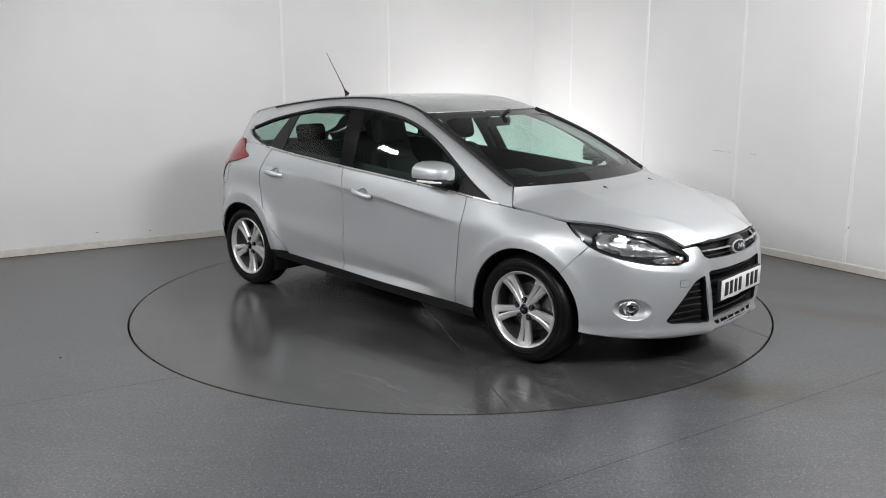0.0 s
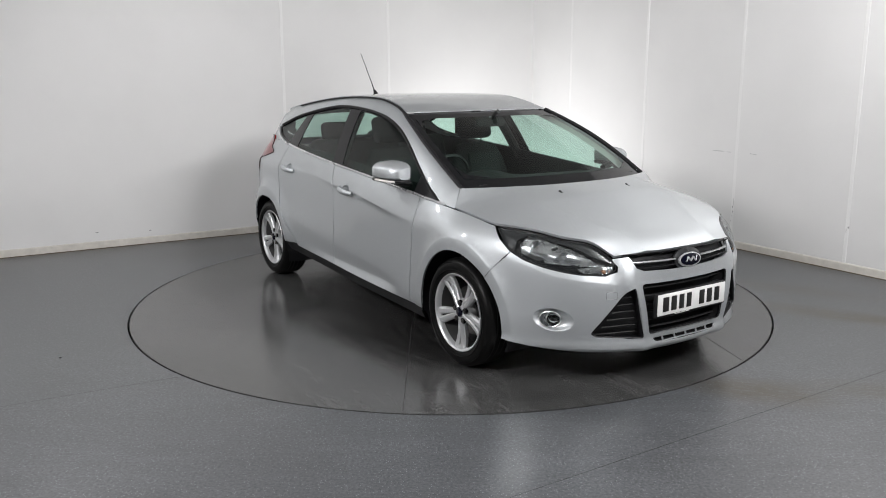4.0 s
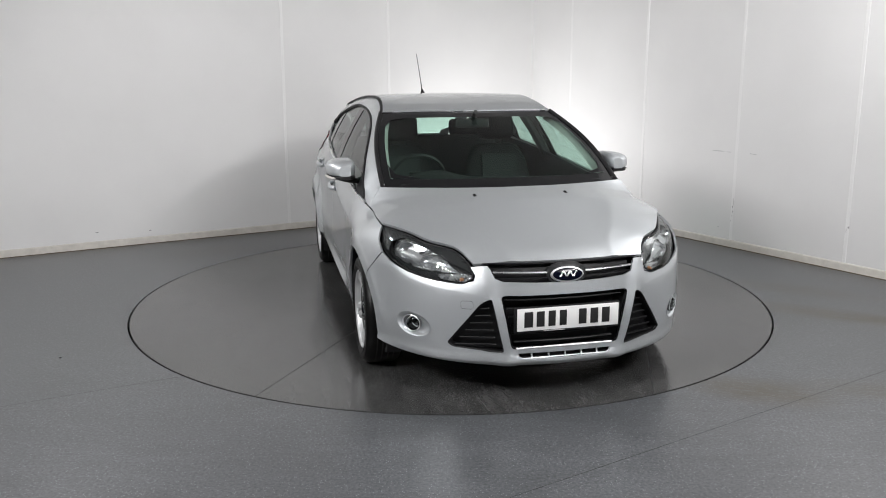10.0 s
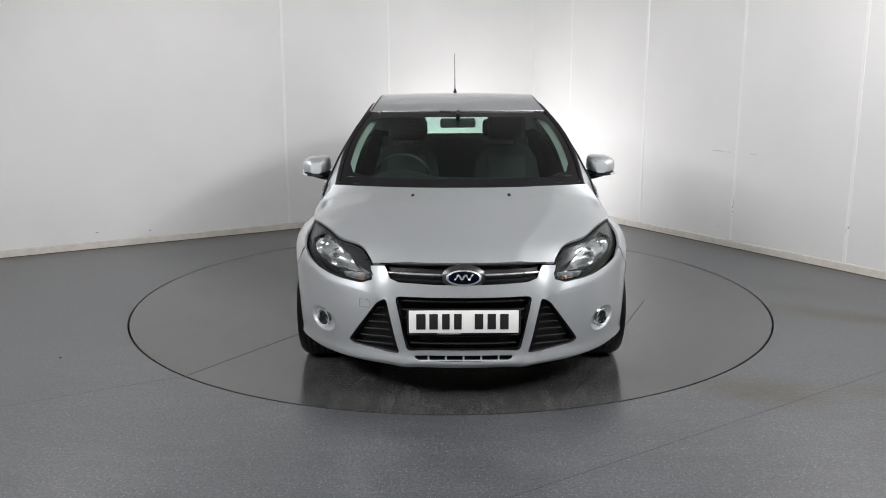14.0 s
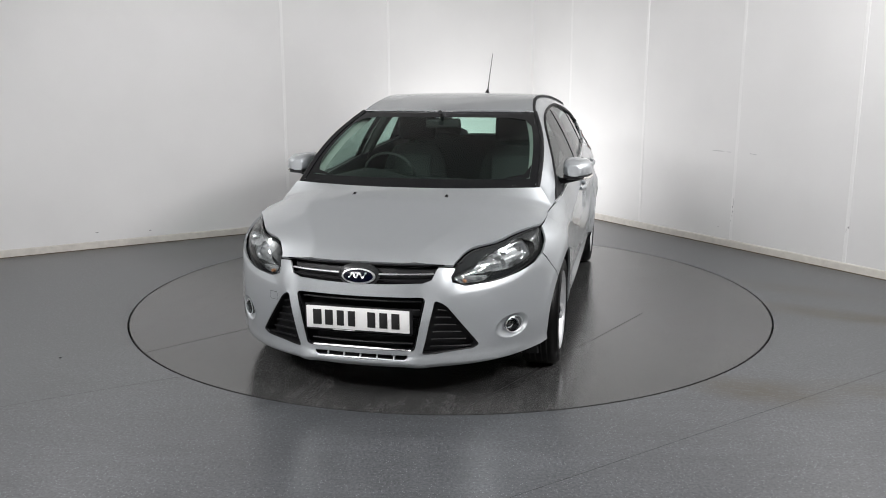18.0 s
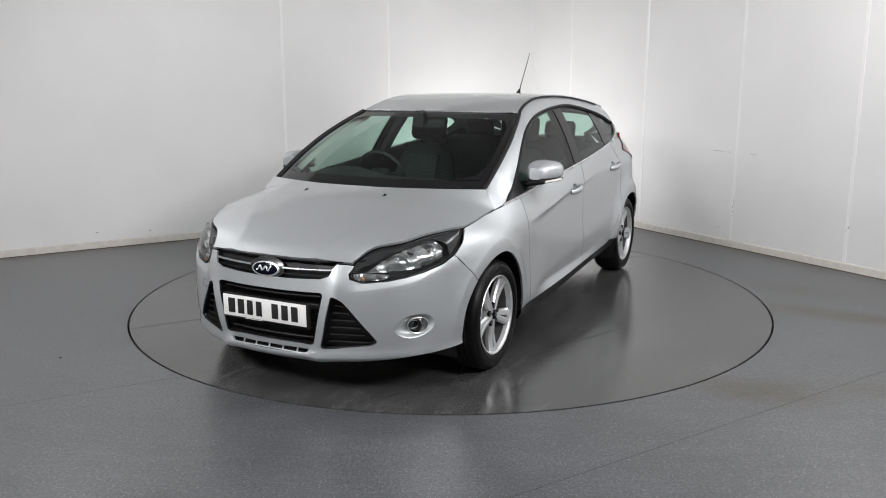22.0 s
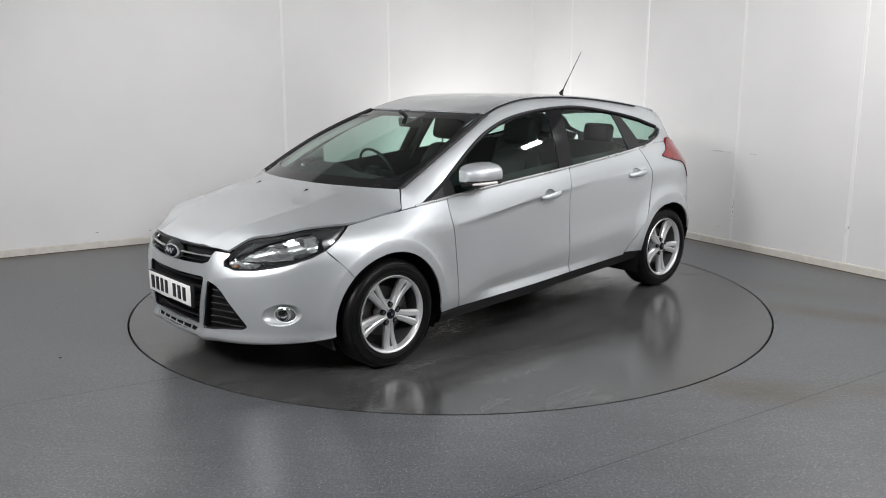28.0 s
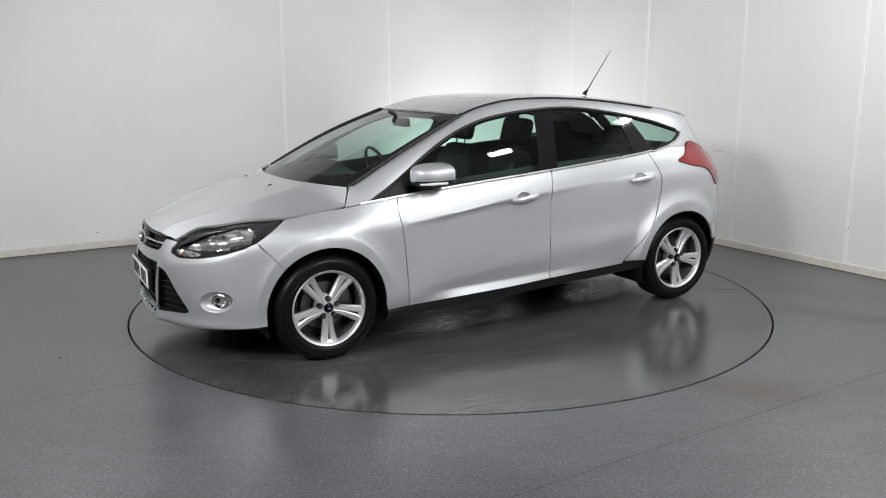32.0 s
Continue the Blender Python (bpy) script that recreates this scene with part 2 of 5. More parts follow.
BLUE = plain("badge blue", (0.0012, 0.0018, 0.008), 0.15, spec=0.25)
AMBER = plain("amber bulb cover", (0.36, 0.17, 0.09), 0.2)
REFLECT = plain("lamp reflector", (0.70, 0.71, 0.72), 0.22, metal=0.9)
MASKM = plain("lamp mask", (0.022, 0.023, 0.024), 0.25)
SCREEN_G = glass_material("windscreen glass", (0.66, 0.80, 0.74))
SIDE_G = glass_material("side glass", (0.62, 0.77, 0.71))
CLEAR = glass_material("clear lamp lens", (0.93, 0.95, 0.95))
INDIC = plain("clear indicator lens", (0.72, 0.70, 0.66), 0.12, coat=0.5)
SATIN = plain("satin chrome moulding", (0.8, 0.81, 0.82), 0.28, metal=0.9)
# glowing face of the unseen front lamps and ceiling floods
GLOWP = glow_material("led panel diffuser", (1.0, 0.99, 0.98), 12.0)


# ---- mesh helpers ----
def finish(bm, name, material, parent=None, smooth=True, label="", sharp=38):
    me = bpy.data.meshes.new(name)
    bmesh.ops.recalc_face_normals(bm, faces=bm.faces)
    bm.to_mesh(me)
    bm.free()
    if smooth:
        for p in me.polygons:
            p.use_smooth = True
        me.set_sharp_from_angle(angle=radians(sharp))
    for mm in (material if isinstance(material, (list, tuple)) else [material]):
        me.materials.append(mm)
    ob = new(name, me)
    if parent is not None:
        ob.parent = parent
    return tagged(ob, label) if label else ob


def box_bm(sx, sy, sz, m=Matrix(), bev=0.0, seg=2):
    bm = bmesh.new()
    bmesh.ops.create_cube(bm, size=1.0, matrix=m @ Matrix.Diagonal((sx, sy, sz, 1)))
    if bev:
        bmesh.ops.bevel(bm, geom=bm.edges[:], offset=bev, segments=seg, profile=0.5, affect="EDGES")
    return bm


def box(name, size, m, material, parent=None, bev=0.0, label="", seg=2):
    return finish(box_bm(*size, m, bev, seg), name, material, parent, bool(bev), label)


def mono(xs, ys):
    """Monotone cubic through the given knots, flat beyond them."""
    o = np.argsort(xs)
    x, y = np.array(xs, float)[o], np.array(ys, float)[o]
    h = np.diff(x)
    dl = np.diff(y) / h
    s = np.zeros(len(x))
    s[0], s[-1] = dl[0], dl[-1]
    for i in range(1, len(x) - 1):
        if dl[i - 1] * dl[i] > 0:
            w1, w2 = 2 * h[i] + h[i - 1], h[i] + 2 * h[i - 1]
            s[i] = (w1 + w2) / (w1 / dl[i - 1] + w2 / dl[i])

    def f(q):
        q = min(max(q, x[0]), x[-1])
        i = min(max(int(np.searchsorted(x, q)) - 1, 0), len(h) - 1)
        u = (q - x[i]) / h[i]
        return float((1 + 2 * u) * (1 - u) ** 2 * y[i] + u * (1 - u) ** 2 * h[i] * s[i] + u * u * (3 - 2 * u) * y[i + 1] + u * u * (u - 1) * h[i] * s[i + 1])
    return f


def curve_pts(ctrl, n):
    """Smooth (Catmull-Rom) points along control points of any dimension."""
    c = [np.array(p, float) for p in ctrl]
    c = [2 * c[0] - c[1]] + c + [2 * c[-1] - c[-2]]
    out = []
    m = len(c) - 3
    for k in range(n + 1):
        t = min(k / n * m, m - 1e-9)
        i = int(t)
        u = t - i
        p0, p1, p2, p3 = c[i:i + 4]
        out.append(0.5 * (2 * p1 + (p2 - p0) * u + (2 * p0 - 5 * p1 + 4 * p2 - p3) * u * u + (3 * p1 - p0 - 3 * p2 + p3) * u ** 3))
    return out


def round_poly(pts, r, seg=4):
    """A closed outline with its corners rounded by about r."""
    out = []
    n = len(pts)
    for i in range(n):
        a, b, c = (np.array(pts[(i + k) % n], float) for k in (-1, 0, 1))
        da, dc = a - b, c - b
        la, lc = np.linalg.norm(da), np.linalg.norm(dc)
        q = min(r, la * 0.45, lc * 0.45)
        p, s = b + da / la * q, b + dc / lc * q
        for k in range(seg + 1):
            u = k / seg
            out.append((1 - u) ** 2 * p + 2 * u * (1 - u) * b + u * u * s)
    return out


def inside(p, poly):
    x, y = p
    c = False
    j = len(poly) - 1
    for i in range(len(poly)):
        xi, yi = poly[i]
        xj, yj = poly[j]
        if (yi > y) != (yj > y) and x < (xj - xi) * (y - yi) / (yj - yi) + xi:
            c = not c
        j = i
    return c


def resample(poly, step):
    out = []
    n = len(poly)
    for i in range(n):
        a, b = np.array(poly[i], float), np.array(poly[(i + 1) % n], float)
        k = max(1, int(np.linalg.norm(b - a) / step + 0.5))
        for q in range(k):
            out.append(a + (b - a) * q / k)
    return out


def patch_bm(outline, holes, surf, step, thick=0.0, aspect=1.0, lines=()):
    """A sheet over the outline less the holes, in the two parameters of surf, of the given thickness (inwards)."""
    from_2d = []
    edges = []
    for poly in [outline] + list(holes):
        pts = resample(poly, step)
        k = len(from_2d)
        from_2d += [Vector((p[0], p[1])) for p in pts]
        edges += [(k + i, k + (i + 1) % len(pts)) for i in range(len(pts))]
    for ln in lines:
        pts = [p for p in ln if inside(p, outline)]
        k = len(from_2d)
        from_2d += [Vector((p[0], p[1])) for p in pts]
        edges += [(k + i, k + i + 1) for i in range(len(pts) - 1)]
    bnd = np.array([tuple(v) for v in from_2d])
    lo, hi = bnd.min(0), bnd.max(0)
    a = lo[0] + step * 0.5
    row = 0
    while a < hi[0]:
        b = lo[1] + step * aspect * (0.5 if row % 2 else 0.25)
        while b < hi[1]:
            if np.min((bnd[:, 0] - a) ** 2 + (bnd[:, 1] - b) ** 2) > (0.45 * step) ** 2:
                from_2d.append(Vector((a, b)))
            b += step * aspect
        a += step
        row += 1
    vs, es, fs, *_ = delaunay_2d_cdt(from_2d, edges, [], 0, 1e-6)
    bm = bmesh.new()
    used = {}
    for f in fs:
        cx, cy = sum(vs[i].x for i in f) / len(f), sum(vs[i].y for i in f) / len(f)
        if not inside((cx, cy), outline) or any(inside((cx, cy), h) for h in holes):
            continue
        loop = []
        for i in f:
            if i not in used:
                used[i] = bm.verts.new(surf(vs[i].x, vs[i].y))
            loop.append(used[i])
        try:
            bm.faces.new(loop)
        except ValueError:
            pass
    if thick:
        bm.normal_update()
        bmesh.ops.recalc_face_normals(bm, faces=bm.faces)
        bmesh.ops.solidify(bm, geom=bm.faces[:], thickness=thick)
    return bm


def loft_bm(rows, closed=False, cap=False):
    """A skin over rows of points."""
    bm = bmesh.new()
    vv = [[bm.verts.new(p) for p in r] for r in rows]
    n = len(rows[0])
    for i in range(len(rows) - 1):
        for j in range(n if closed else n - 1):
            bm.faces.new((vv[i][j], vv[i][(j + 1) % n], vv[i + 1][(j + 1) % n], vv[i + 1][j]))
    if cap:
        bm.faces.new(vv[0][::-1])
        bm.faces.new(vv[-1])
    return bm


def tube_bm(path, r, seg=8, flat=1.0):
    """A round bar along a path; flat squashes it in height."""
    rows = []
    P = [Vector(p) for p in path]
    for i, p in enumerate(P):
        t = (P[min(i + 1, len(P) - 1)] - P[max(i - 1, 0)]).normalized()
        s = t.cross(Vector((0, 0, 1)))
        s = s.normalized() if s.length > 1e-4 else Vector((1, 0, 0))
        u = s.cross(t)
        rr = r(i / (len(P) - 1)) if callable(r) else r
        rows.append([p + s * math.cos(k * 2 * math.pi / seg) * rr + u * math.sin(k * 2 * math.pi / seg) * rr * flat for k in range(seg)])
    return loft_bm(rows, True, True)


def lathe_bm(profile, seg, m=Matrix()):
    """Turned about the y axis: profile of (radius, y)."""
    rows = [[m @ Vector((r * math.cos(a), y, r * math.sin(a))) for r, y in profile] for a in [k * 2 * math.pi / seg for k in range(seg)]]
    bm = bmesh.new()
    vv = [[bm.verts.new(p) for p in r] for r in rows]
    for i in range(seg):
        for j in range(len(profile) - 1):
            bm.faces.new((vv[i][j], vv[i][j + 1], vv[(i + 1) % seg][j + 1], vv[(i + 1) % seg][j]))
    bmesh.ops.remove_doubles(bm, verts=bm.verts[:], dist=1e-5)
    return bm


def join_bm(*parts):
    out = bmesh.new()
    for b in parts:
        me = bpy.data.meshes.new("tmp")
        b.to_mesh(me)
        b.free()
        out.from_mesh(me)
        bpy.data.meshes.remove(me)
    return out


def flip_y(bm):
    for v in bm.verts:
        v.co.y = -v.co.y
    bmesh.ops.reverse_faces(bm, faces=bm.faces[:])
    return bm


# ---- the room ----
def prism(name, poly, z0, z1, material, label, category):
    bm = bmesh.new()
    lo = [bm.verts.new((p[0], p[1], z0)) for p in poly]
    hi = [bm.verts.new((p[0], p[1], z1)) for p in poly]
    n = len(poly)
    bm.faces.new(lo[::-1])
    bm.faces.new(hi)
    for i in range(n):
        bm.faces.new((lo[i], lo[(i + 1) % n], hi[(i + 1) % n], hi[i]))
    return tagged(finish(bm, name, material, None, False), label, category, kind="structure")


def wall_box(name, a0, b0, a1, b1, z0, z1, material, label, category="wall"):
    return prism(name, [room(a0, b0), room(a1, b0), room(a1, b1), room(a0, b1)], z0, z1, material, label, category)


TH = 0.15
wall_l = wall_box("wall_north", -TH, -TH, LEN_L, 0, 0, CEIL, WALL, "white glossy cladding wall with faint scuffs", "wall")
wall_r = wall_box("wall_east", -TH, 0, 0, LEN_R, 0, CEIL, WALL, "white glossy cladding wall with small screw marks", "wall")
# west and south walls and the ceiling are unseen, added to close the room
wall_box("wall_west", LEN_L, -TH, LEN_L + TH, LEN_R + TH, 0, CEIL, WALL, "unseen white wall, added to close the room", "wall")
wall_box("wall_south", -TH, LEN_R, LEN_L, LEN_R + TH, 0, CEIL, WALL, "unseen white wall, added to close the room", "wall")
wall_box("ceiling", -TH, -TH, LEN_L + TH, LEN_R + TH, CEIL, CEIL + 0.1, CEILM, "unseen grey ceiling, added to close the room", "ceiling")


def skirting(name, along_left):
    n = LEN_L if along_left else LEN_R
    prof = [(0.0, 0.0), (0.012, 0.0), (0.012, 0.062), (0.008, 0.070), (0.0, 0.072)]
    rows = []
    for a in (0.013, n):
        rows.append([room(a, o, z) if along_left else room(o, a, z) for o, z in prof])
    return tagged(finish(loft_bm(rows, True, True), name, SKIRT, None, False), "narrow cream skirting board with brown scuffs along the floor", "skirting", kind="structure")


skirting("baseboard_north", True)
skirting("baseboard_east", False)


def joint_strip(parent, on_left, pos, proud=0.004):
    """A thin proud cover strip over a joint of the cladding."""
    rows = []
    for z in (0.073, CEIL - 0.002):
        rows.append([room(pos + a, o, z) if on_left else room(o, pos + a, z) for a, o in ((-0.016, 0.0), (-0.013, proud), (0.013, proud), (0.016, 0.0))])
    ob = finish(loft_bm(rows, True, True), "joint_strip", STRIP, parent, False)
    return ob


for q in (1.94, 3.14):
    joint_strip(wall_l, True, q)
for q in (0.70, 1.866, 3.042, 4.179):
    joint_strip(wall_r, False, q, 0.004 if q in (1.866, 4.179) else 0.0015)

def wall_mark(parent, on_left, pos, z, w, h, material=None):
    rows = []
    for zz, k in ((z - h / 2, 0.6), (z, 1.0), (z + h / 2, 0.5)):
        rows.append([room(pos + a * k, o, zz) if on_left else room(o, pos + a * k, zz) for a, o in ((-w / 2, 0.0025), (0, 0.0048), (w / 2, 0.0025))])
    finish(loft_bm(rows), "wall_mark", material or MARKM, parent, False)


for pos, z, w, h in ((3.042, 0.386, 0.012, 0.016), (3.047, 0.341, 0.014, 0.016), (3.04, 0.30, 0.010, 0.010), (3.032, 0.255, 0.009, 0.009), (4.189, 0.366, 0.022, 0.016), (4.174, 0.341, 0.010, 0.036), (3.201, 0.887, 0.014, 0.010), (2.893, 0.175, 0.010, 0.010)):
    wall_mark(wall_r, False, pos, z, w, h)
for pos, z, w, h in ((2.84, 0.888, 0.15, 0.009), (2.96, 0.886, 0.06, 0.006), (3.24, 0.884, 0.05, 0.008), (3.05, 0.43, 0.008, 0.07)):
    wall_mark(wall_r, False, pos, z, w, h, FAINTM)
for pos, z, w, h in ((5.03, 0.155, 0.030, 0.008), (4.55, 0.13, 0.026, 0.007), (5.86, 0.17, 0.016, 0.008)):
    wall_mark(wall_l, True, pos, z, w, h)
for on_left, n in ((True, LEN_L), (False, LEN_R)):
    rows = [[room(a, o, z) if on_left else room(o, a, z) for o, z in ((0.012, 0.0), (0.017, 0.0), (0.0125, 0.007))] for a in (0.02, n)]
    tagged(finish(loft_bm(rows, True, True), "floor_bead", BEADM, None, False), "dirty brown bead where skirting meets floor", "trim", kind="structure")

# floor: one sheet with a round opening for the turntable
NSEG = 128
RING = 0.013


def floor_bm():
    bm = bmesh.new()
    c = [room(0, 0), room(LEN_L, 0), room(LEN_L, LEN_R), room(0, LEN_R)]
    inner = [bm.verts.new(((TABLE_R + RING / 2) * math.cos(k * 2 * math.pi / NSEG), (TABLE_R + RING / 2) * math.sin(k * 2 * math.pi / NSEG), 0)) for k in range(NSEG)]
    outer = []
    for v in inner:
        dv = Vector((v.co.x, v.co.y)).normalized()
        best = 1e9
        for i in range(4):
            p, q = Vector((c[i].x, c[i].y)), Vector((c[(i + 1) % 4].x, c[(i + 1) % 4].y))
            e = q - p
            den = dv.x * e.y - dv.y * e.x
            if abs(den) > 1e-9:
                t = (p.x * e.y - p.y * e.x) / den
                s = (p.x * dv.y - p.y * dv.x) / den
                if t > 0 and -1e-6 <= s <= 1 + 1e-6:
                    best = min(best, t)
        outer.append(bm.verts.new((dv.x * best, dv.y * best, 0)))
    low = [bm.verts.new((v.co.x, v.co.y, -0.05)) for v in inner]
    for i in range(NSEG):
        j = (i + 1) % NSEG
        bm.faces.new((inner[i], inner[j], outer[j], outer[i]))
        bm.faces.new((low[i], low[j], inner[j], inner[i]))
    return bm


tagged(finish(floor_bm(), "floor", FLOORM, None, False), "speckled grey vinyl studio floor with a soft sheen", "floor", kind="structure")
wall_box("floor_slab", -TH, -TH, LEN_L + TH, LEN_R + TH, -0.2, -0.045, GAPM, "dark pit under the turntable gap", "slab")


def floor_seam(name, a, b, w=0.003):
    a, b = Vector((*a, 0)), Vector((*b, 0))
    s = (b - a).normalized().cross(Vector((0, 0, 1))) * w / 2
    up = Vector((0, 0, 0.0008))
    bm = loft_bm([[a + s + up, a - s + up], [b + s + up, b - s + up]])
    return finish(bm, name, SEAMM, None, False)


tagged(floor_seam("floor_seam", (-4.4, -3.33), (-1.46, -1.73)), "welded joint in the grey vinyl floor", "floor joint", kind="structure")
tagged(floor_seam("floor_seam", (-0.35, -3.39), (3.9, -0.66)), "welded joint in the grey vinyl floor", "floor joint", kind="structure")

tagged(box("grit_speck", (0.013, 0.009, 0.005), pose(-2.238, -1.423, 0.0025, 0, 0, 25), GAPM, None, 0.002), "small dark speck of grit on the vinyl floor", "grit")

# turntable: a disc that turns with the car
turntable = tagged(new("turntable"), "flush round grey vinyl turntable deck with a dark rim joint", "turntable")
deck = bmesh.new()
lo = [deck.verts.new(((TABLE_R - RING / 2) * math.cos(k * 2 * math.pi / NSEG), (TABLE_R - RING / 2) * math.sin(k * 2 * math.pi / NSEG), -0.04)) for k in range(NSEG)]
hi = [deck.verts.new(((TABLE_R - RING / 2) * math.cos(k * 2 * math.pi / NSEG), (TABLE_R - RING / 2) * math.sin(k * 2 * math.pi / NSEG), 0.0)) for k in range(NSEG)]
deck.faces.new(hi)
deck.faces.new(lo[::-1])
for k in range(NSEG):
    deck.faces.new((lo[k], lo[(k + 1) % NSEG], hi[(k + 1) % NSEG], hi[k]))
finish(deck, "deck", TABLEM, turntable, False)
for a, b in (((1.70, -1.43), (-1.95, 0.98)), ((2.165, 0.53), (0.2, 1.40))):
    ob = floor_seam("deck_seam", a, b, 0.004)
    ob.parent = turntable


def floodlight(e, tg):
    t = tagged(new("floodlight"), "unseen led floodlight under the ceiling; three follow window reflections, two are added fill", "floodlight", "led floodlights")
    t.location = (e[0], e[1], CEIL)
    m = Matrix.Translation((-e[0], -e[1], -CEIL)) @ look(e, tg)
    box("diffuser", (0.23, 0.12, 0.008), m @ pose(0, 0, 0.010), GLOWP, t)
    box("housing", (0.29, 0.18, 0.05), m @ pose(0, 0, 0.042), BLACK, t, 0.01)
    finish(tube_bm([m @ Vector((-0.155, 0, 0.04)), Vector((-0.10, 0, -0.06)), Vector((0, 0, -0.004)), Vector((0.10, 0, -0.06)), m @ Vector((0.155, 0, 0.04))], 0.008), "bracket", BLACK, t)
    return t


for e, tg, watts in FLOODS:
    floodlight(e, tg)


# housing and stand are added round each unseen front lamp
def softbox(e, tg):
    t = tagged(new("unseen_studio_light"), "unseen front lamp inferred from wall shadows, with an added housing and stand", "studio light", "studio lamps")
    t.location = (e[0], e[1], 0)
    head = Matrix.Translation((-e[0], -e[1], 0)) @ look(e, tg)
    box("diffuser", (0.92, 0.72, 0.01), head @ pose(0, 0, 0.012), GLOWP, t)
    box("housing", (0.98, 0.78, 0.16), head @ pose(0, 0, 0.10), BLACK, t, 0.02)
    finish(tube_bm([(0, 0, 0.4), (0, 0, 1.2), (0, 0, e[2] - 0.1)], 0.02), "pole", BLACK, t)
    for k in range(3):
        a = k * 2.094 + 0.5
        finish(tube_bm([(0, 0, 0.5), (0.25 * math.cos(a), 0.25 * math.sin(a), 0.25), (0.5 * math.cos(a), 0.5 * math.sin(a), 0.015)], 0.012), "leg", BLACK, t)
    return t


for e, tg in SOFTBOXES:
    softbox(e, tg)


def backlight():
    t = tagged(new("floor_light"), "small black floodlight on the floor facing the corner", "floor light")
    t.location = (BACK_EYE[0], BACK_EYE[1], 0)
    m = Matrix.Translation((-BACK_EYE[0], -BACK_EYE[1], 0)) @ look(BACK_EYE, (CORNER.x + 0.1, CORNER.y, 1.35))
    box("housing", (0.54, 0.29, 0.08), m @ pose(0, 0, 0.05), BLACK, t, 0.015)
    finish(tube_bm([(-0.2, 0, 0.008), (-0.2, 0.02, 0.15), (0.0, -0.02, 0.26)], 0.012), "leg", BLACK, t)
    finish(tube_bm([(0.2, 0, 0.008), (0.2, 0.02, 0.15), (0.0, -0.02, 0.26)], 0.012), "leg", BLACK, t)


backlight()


# ---- the car: x forward, y to its left, z up, origin on the floor midway between the axles ----
PE, XN, XR = 2.3, 1.30, -1.30
AXF, AXR, HUB_Z = 1.324, -1.324, 0.304
car = tagged(new("car"), "silver five-door hatchback car with alloy wheels parked on the turntable", "car")

z_belt = mono([-2.0, -1.3, -0.95, -0.216, 0.842, 1.0, 1.12, 1.2, 1.3], [1.088, 1.085, 1.05, 0.986, 0.895, 0.876, 0.861, 0.851, 0.842])
y_belt = mono([-1.3, -0.95, -0.216, 0.842, 1.0, 1.12, 1.2, 1.3], [0.775, 0.812, 0.841, 0.836, 0.828, 0.814, 0.803, 0.796])
z_crease = mono([-1.35, -1.0, -0.186, 0.134, 0.94, 1.3], [0.945, 0.93, 0.855, 0.828, 0.74, 0.74])
y_crease = mono([-1.3, -0.9, 0.0, 0.9, 1.1, 1.3], [0.862, 0.862, 0.883, 0.888, 0.893, 0.893])
y_mid = mono([-1.3, -0.95, -0.6, 0.5, 0.9, 1.3], [0.900, 0.888, 0.878, 0.880, 0.889, 0.906])
y_low = mono([-1.3, -0.95, -0.5, 0.6, 0.95, 1.3], [0.905, 0.902, 0.902, 0.898, 0.895, 0.906])
x_front = mono([0.14, 0.2, 0.3, 0.45, 0.6, 0.68, 0.72, 0.76, 0.806, 0.83, 0.86], [2.09, 2.14, 2.168, 2.178, 2.165, 2.15, 2.10, 2.03, 1.96, 1.86, 1.72])
x_rear = mono([0.2, 0.3, 0.5, 0.7, 0.85, 0.95, 1.1, 1.3], [-2.02, -2.07, -2.105, -2.09, -2.055, -2.005, -1.90, -1.78])

z_lower = mono([-1.3, -0.9, -0.47, -0.18, 0.534, 0.76, 1.3], [0.40, 0.385, 0.354, 0.336, 0.311, 0.302, 0.36])
crisp = mono([-1.3, -1.05, -0.85, -0.5, 0.0, 0.45, 0.78, 0.95, 1.3], [0.0, 0.05, 0.2, 0.4, 0.8, 1.0, 0.12, 0.0, 0.0])


def z_scoop(x):
    """Upper edge of the hollow over the lower crease."""
    return z_lower(x) + 0.045 + 0.053 * max(0.76 - x, 0.0)


@functools.lru_cache(maxsize=None)
def section(x):
    """The flank's profile at x, as a curve of half-width over height."""
    zb, zc, zl = z_belt(x), z_crease(x), z_lower(x)
    zc = min(zc, zb - 0.06)
    k = crisp(x)
    yl, ym = y_low(x), y_mid(x)
    yc = y_crease(x) + 0.004 * k
    return mono([0.14, 0.22, SILL(x) + 0.004, zl, z_scoop(x), z_scoop(x) + 0.014, 0.62, zc - 0.022, zc, zc + 0.010, (zc + zb) / 2, zb],
                [0.83, 0.865, yl - 0.012 + 0.004 * k, yl * (1 - k) + (ym - 0.011) * k, (yl - 0.001) * (1 - k) + (ym + 0.003) * k, (yl - 0.002) * (1 - k) + (ym + 0.004) * k, ym, ym + (yc - ym) * 0.50 - 0.006 * k, yc, yc - 0.0025, 0.60 * yc + 0.40 * y_belt(x), y_belt(x)])


def mid_side(x, z):
    return section(round(float(x), 5))(z)


PT = 2.5


def flare(x, z):
    """Swell of the flank round the wheel arches."""
    out = 0.0
    for cx, h in ((AXF, 0.010), (AXR, 0.027)):
        r = math.hypot(x - cx, (z - HUB_Z) * 0.95)
        u = min(max((0.475 - r) / 0.085, 0.0), 1.0)
        out += h * u * u * (3 - 2 * u)
        u = min(max((ARF + 0.056 - r) / 0.012, 0.0), 1.0)
        out += 0.0042 * u * u * (3 - 2 * u) * min(max((z - 0.36) / 0.1, 0.0), 1.0)
    return out


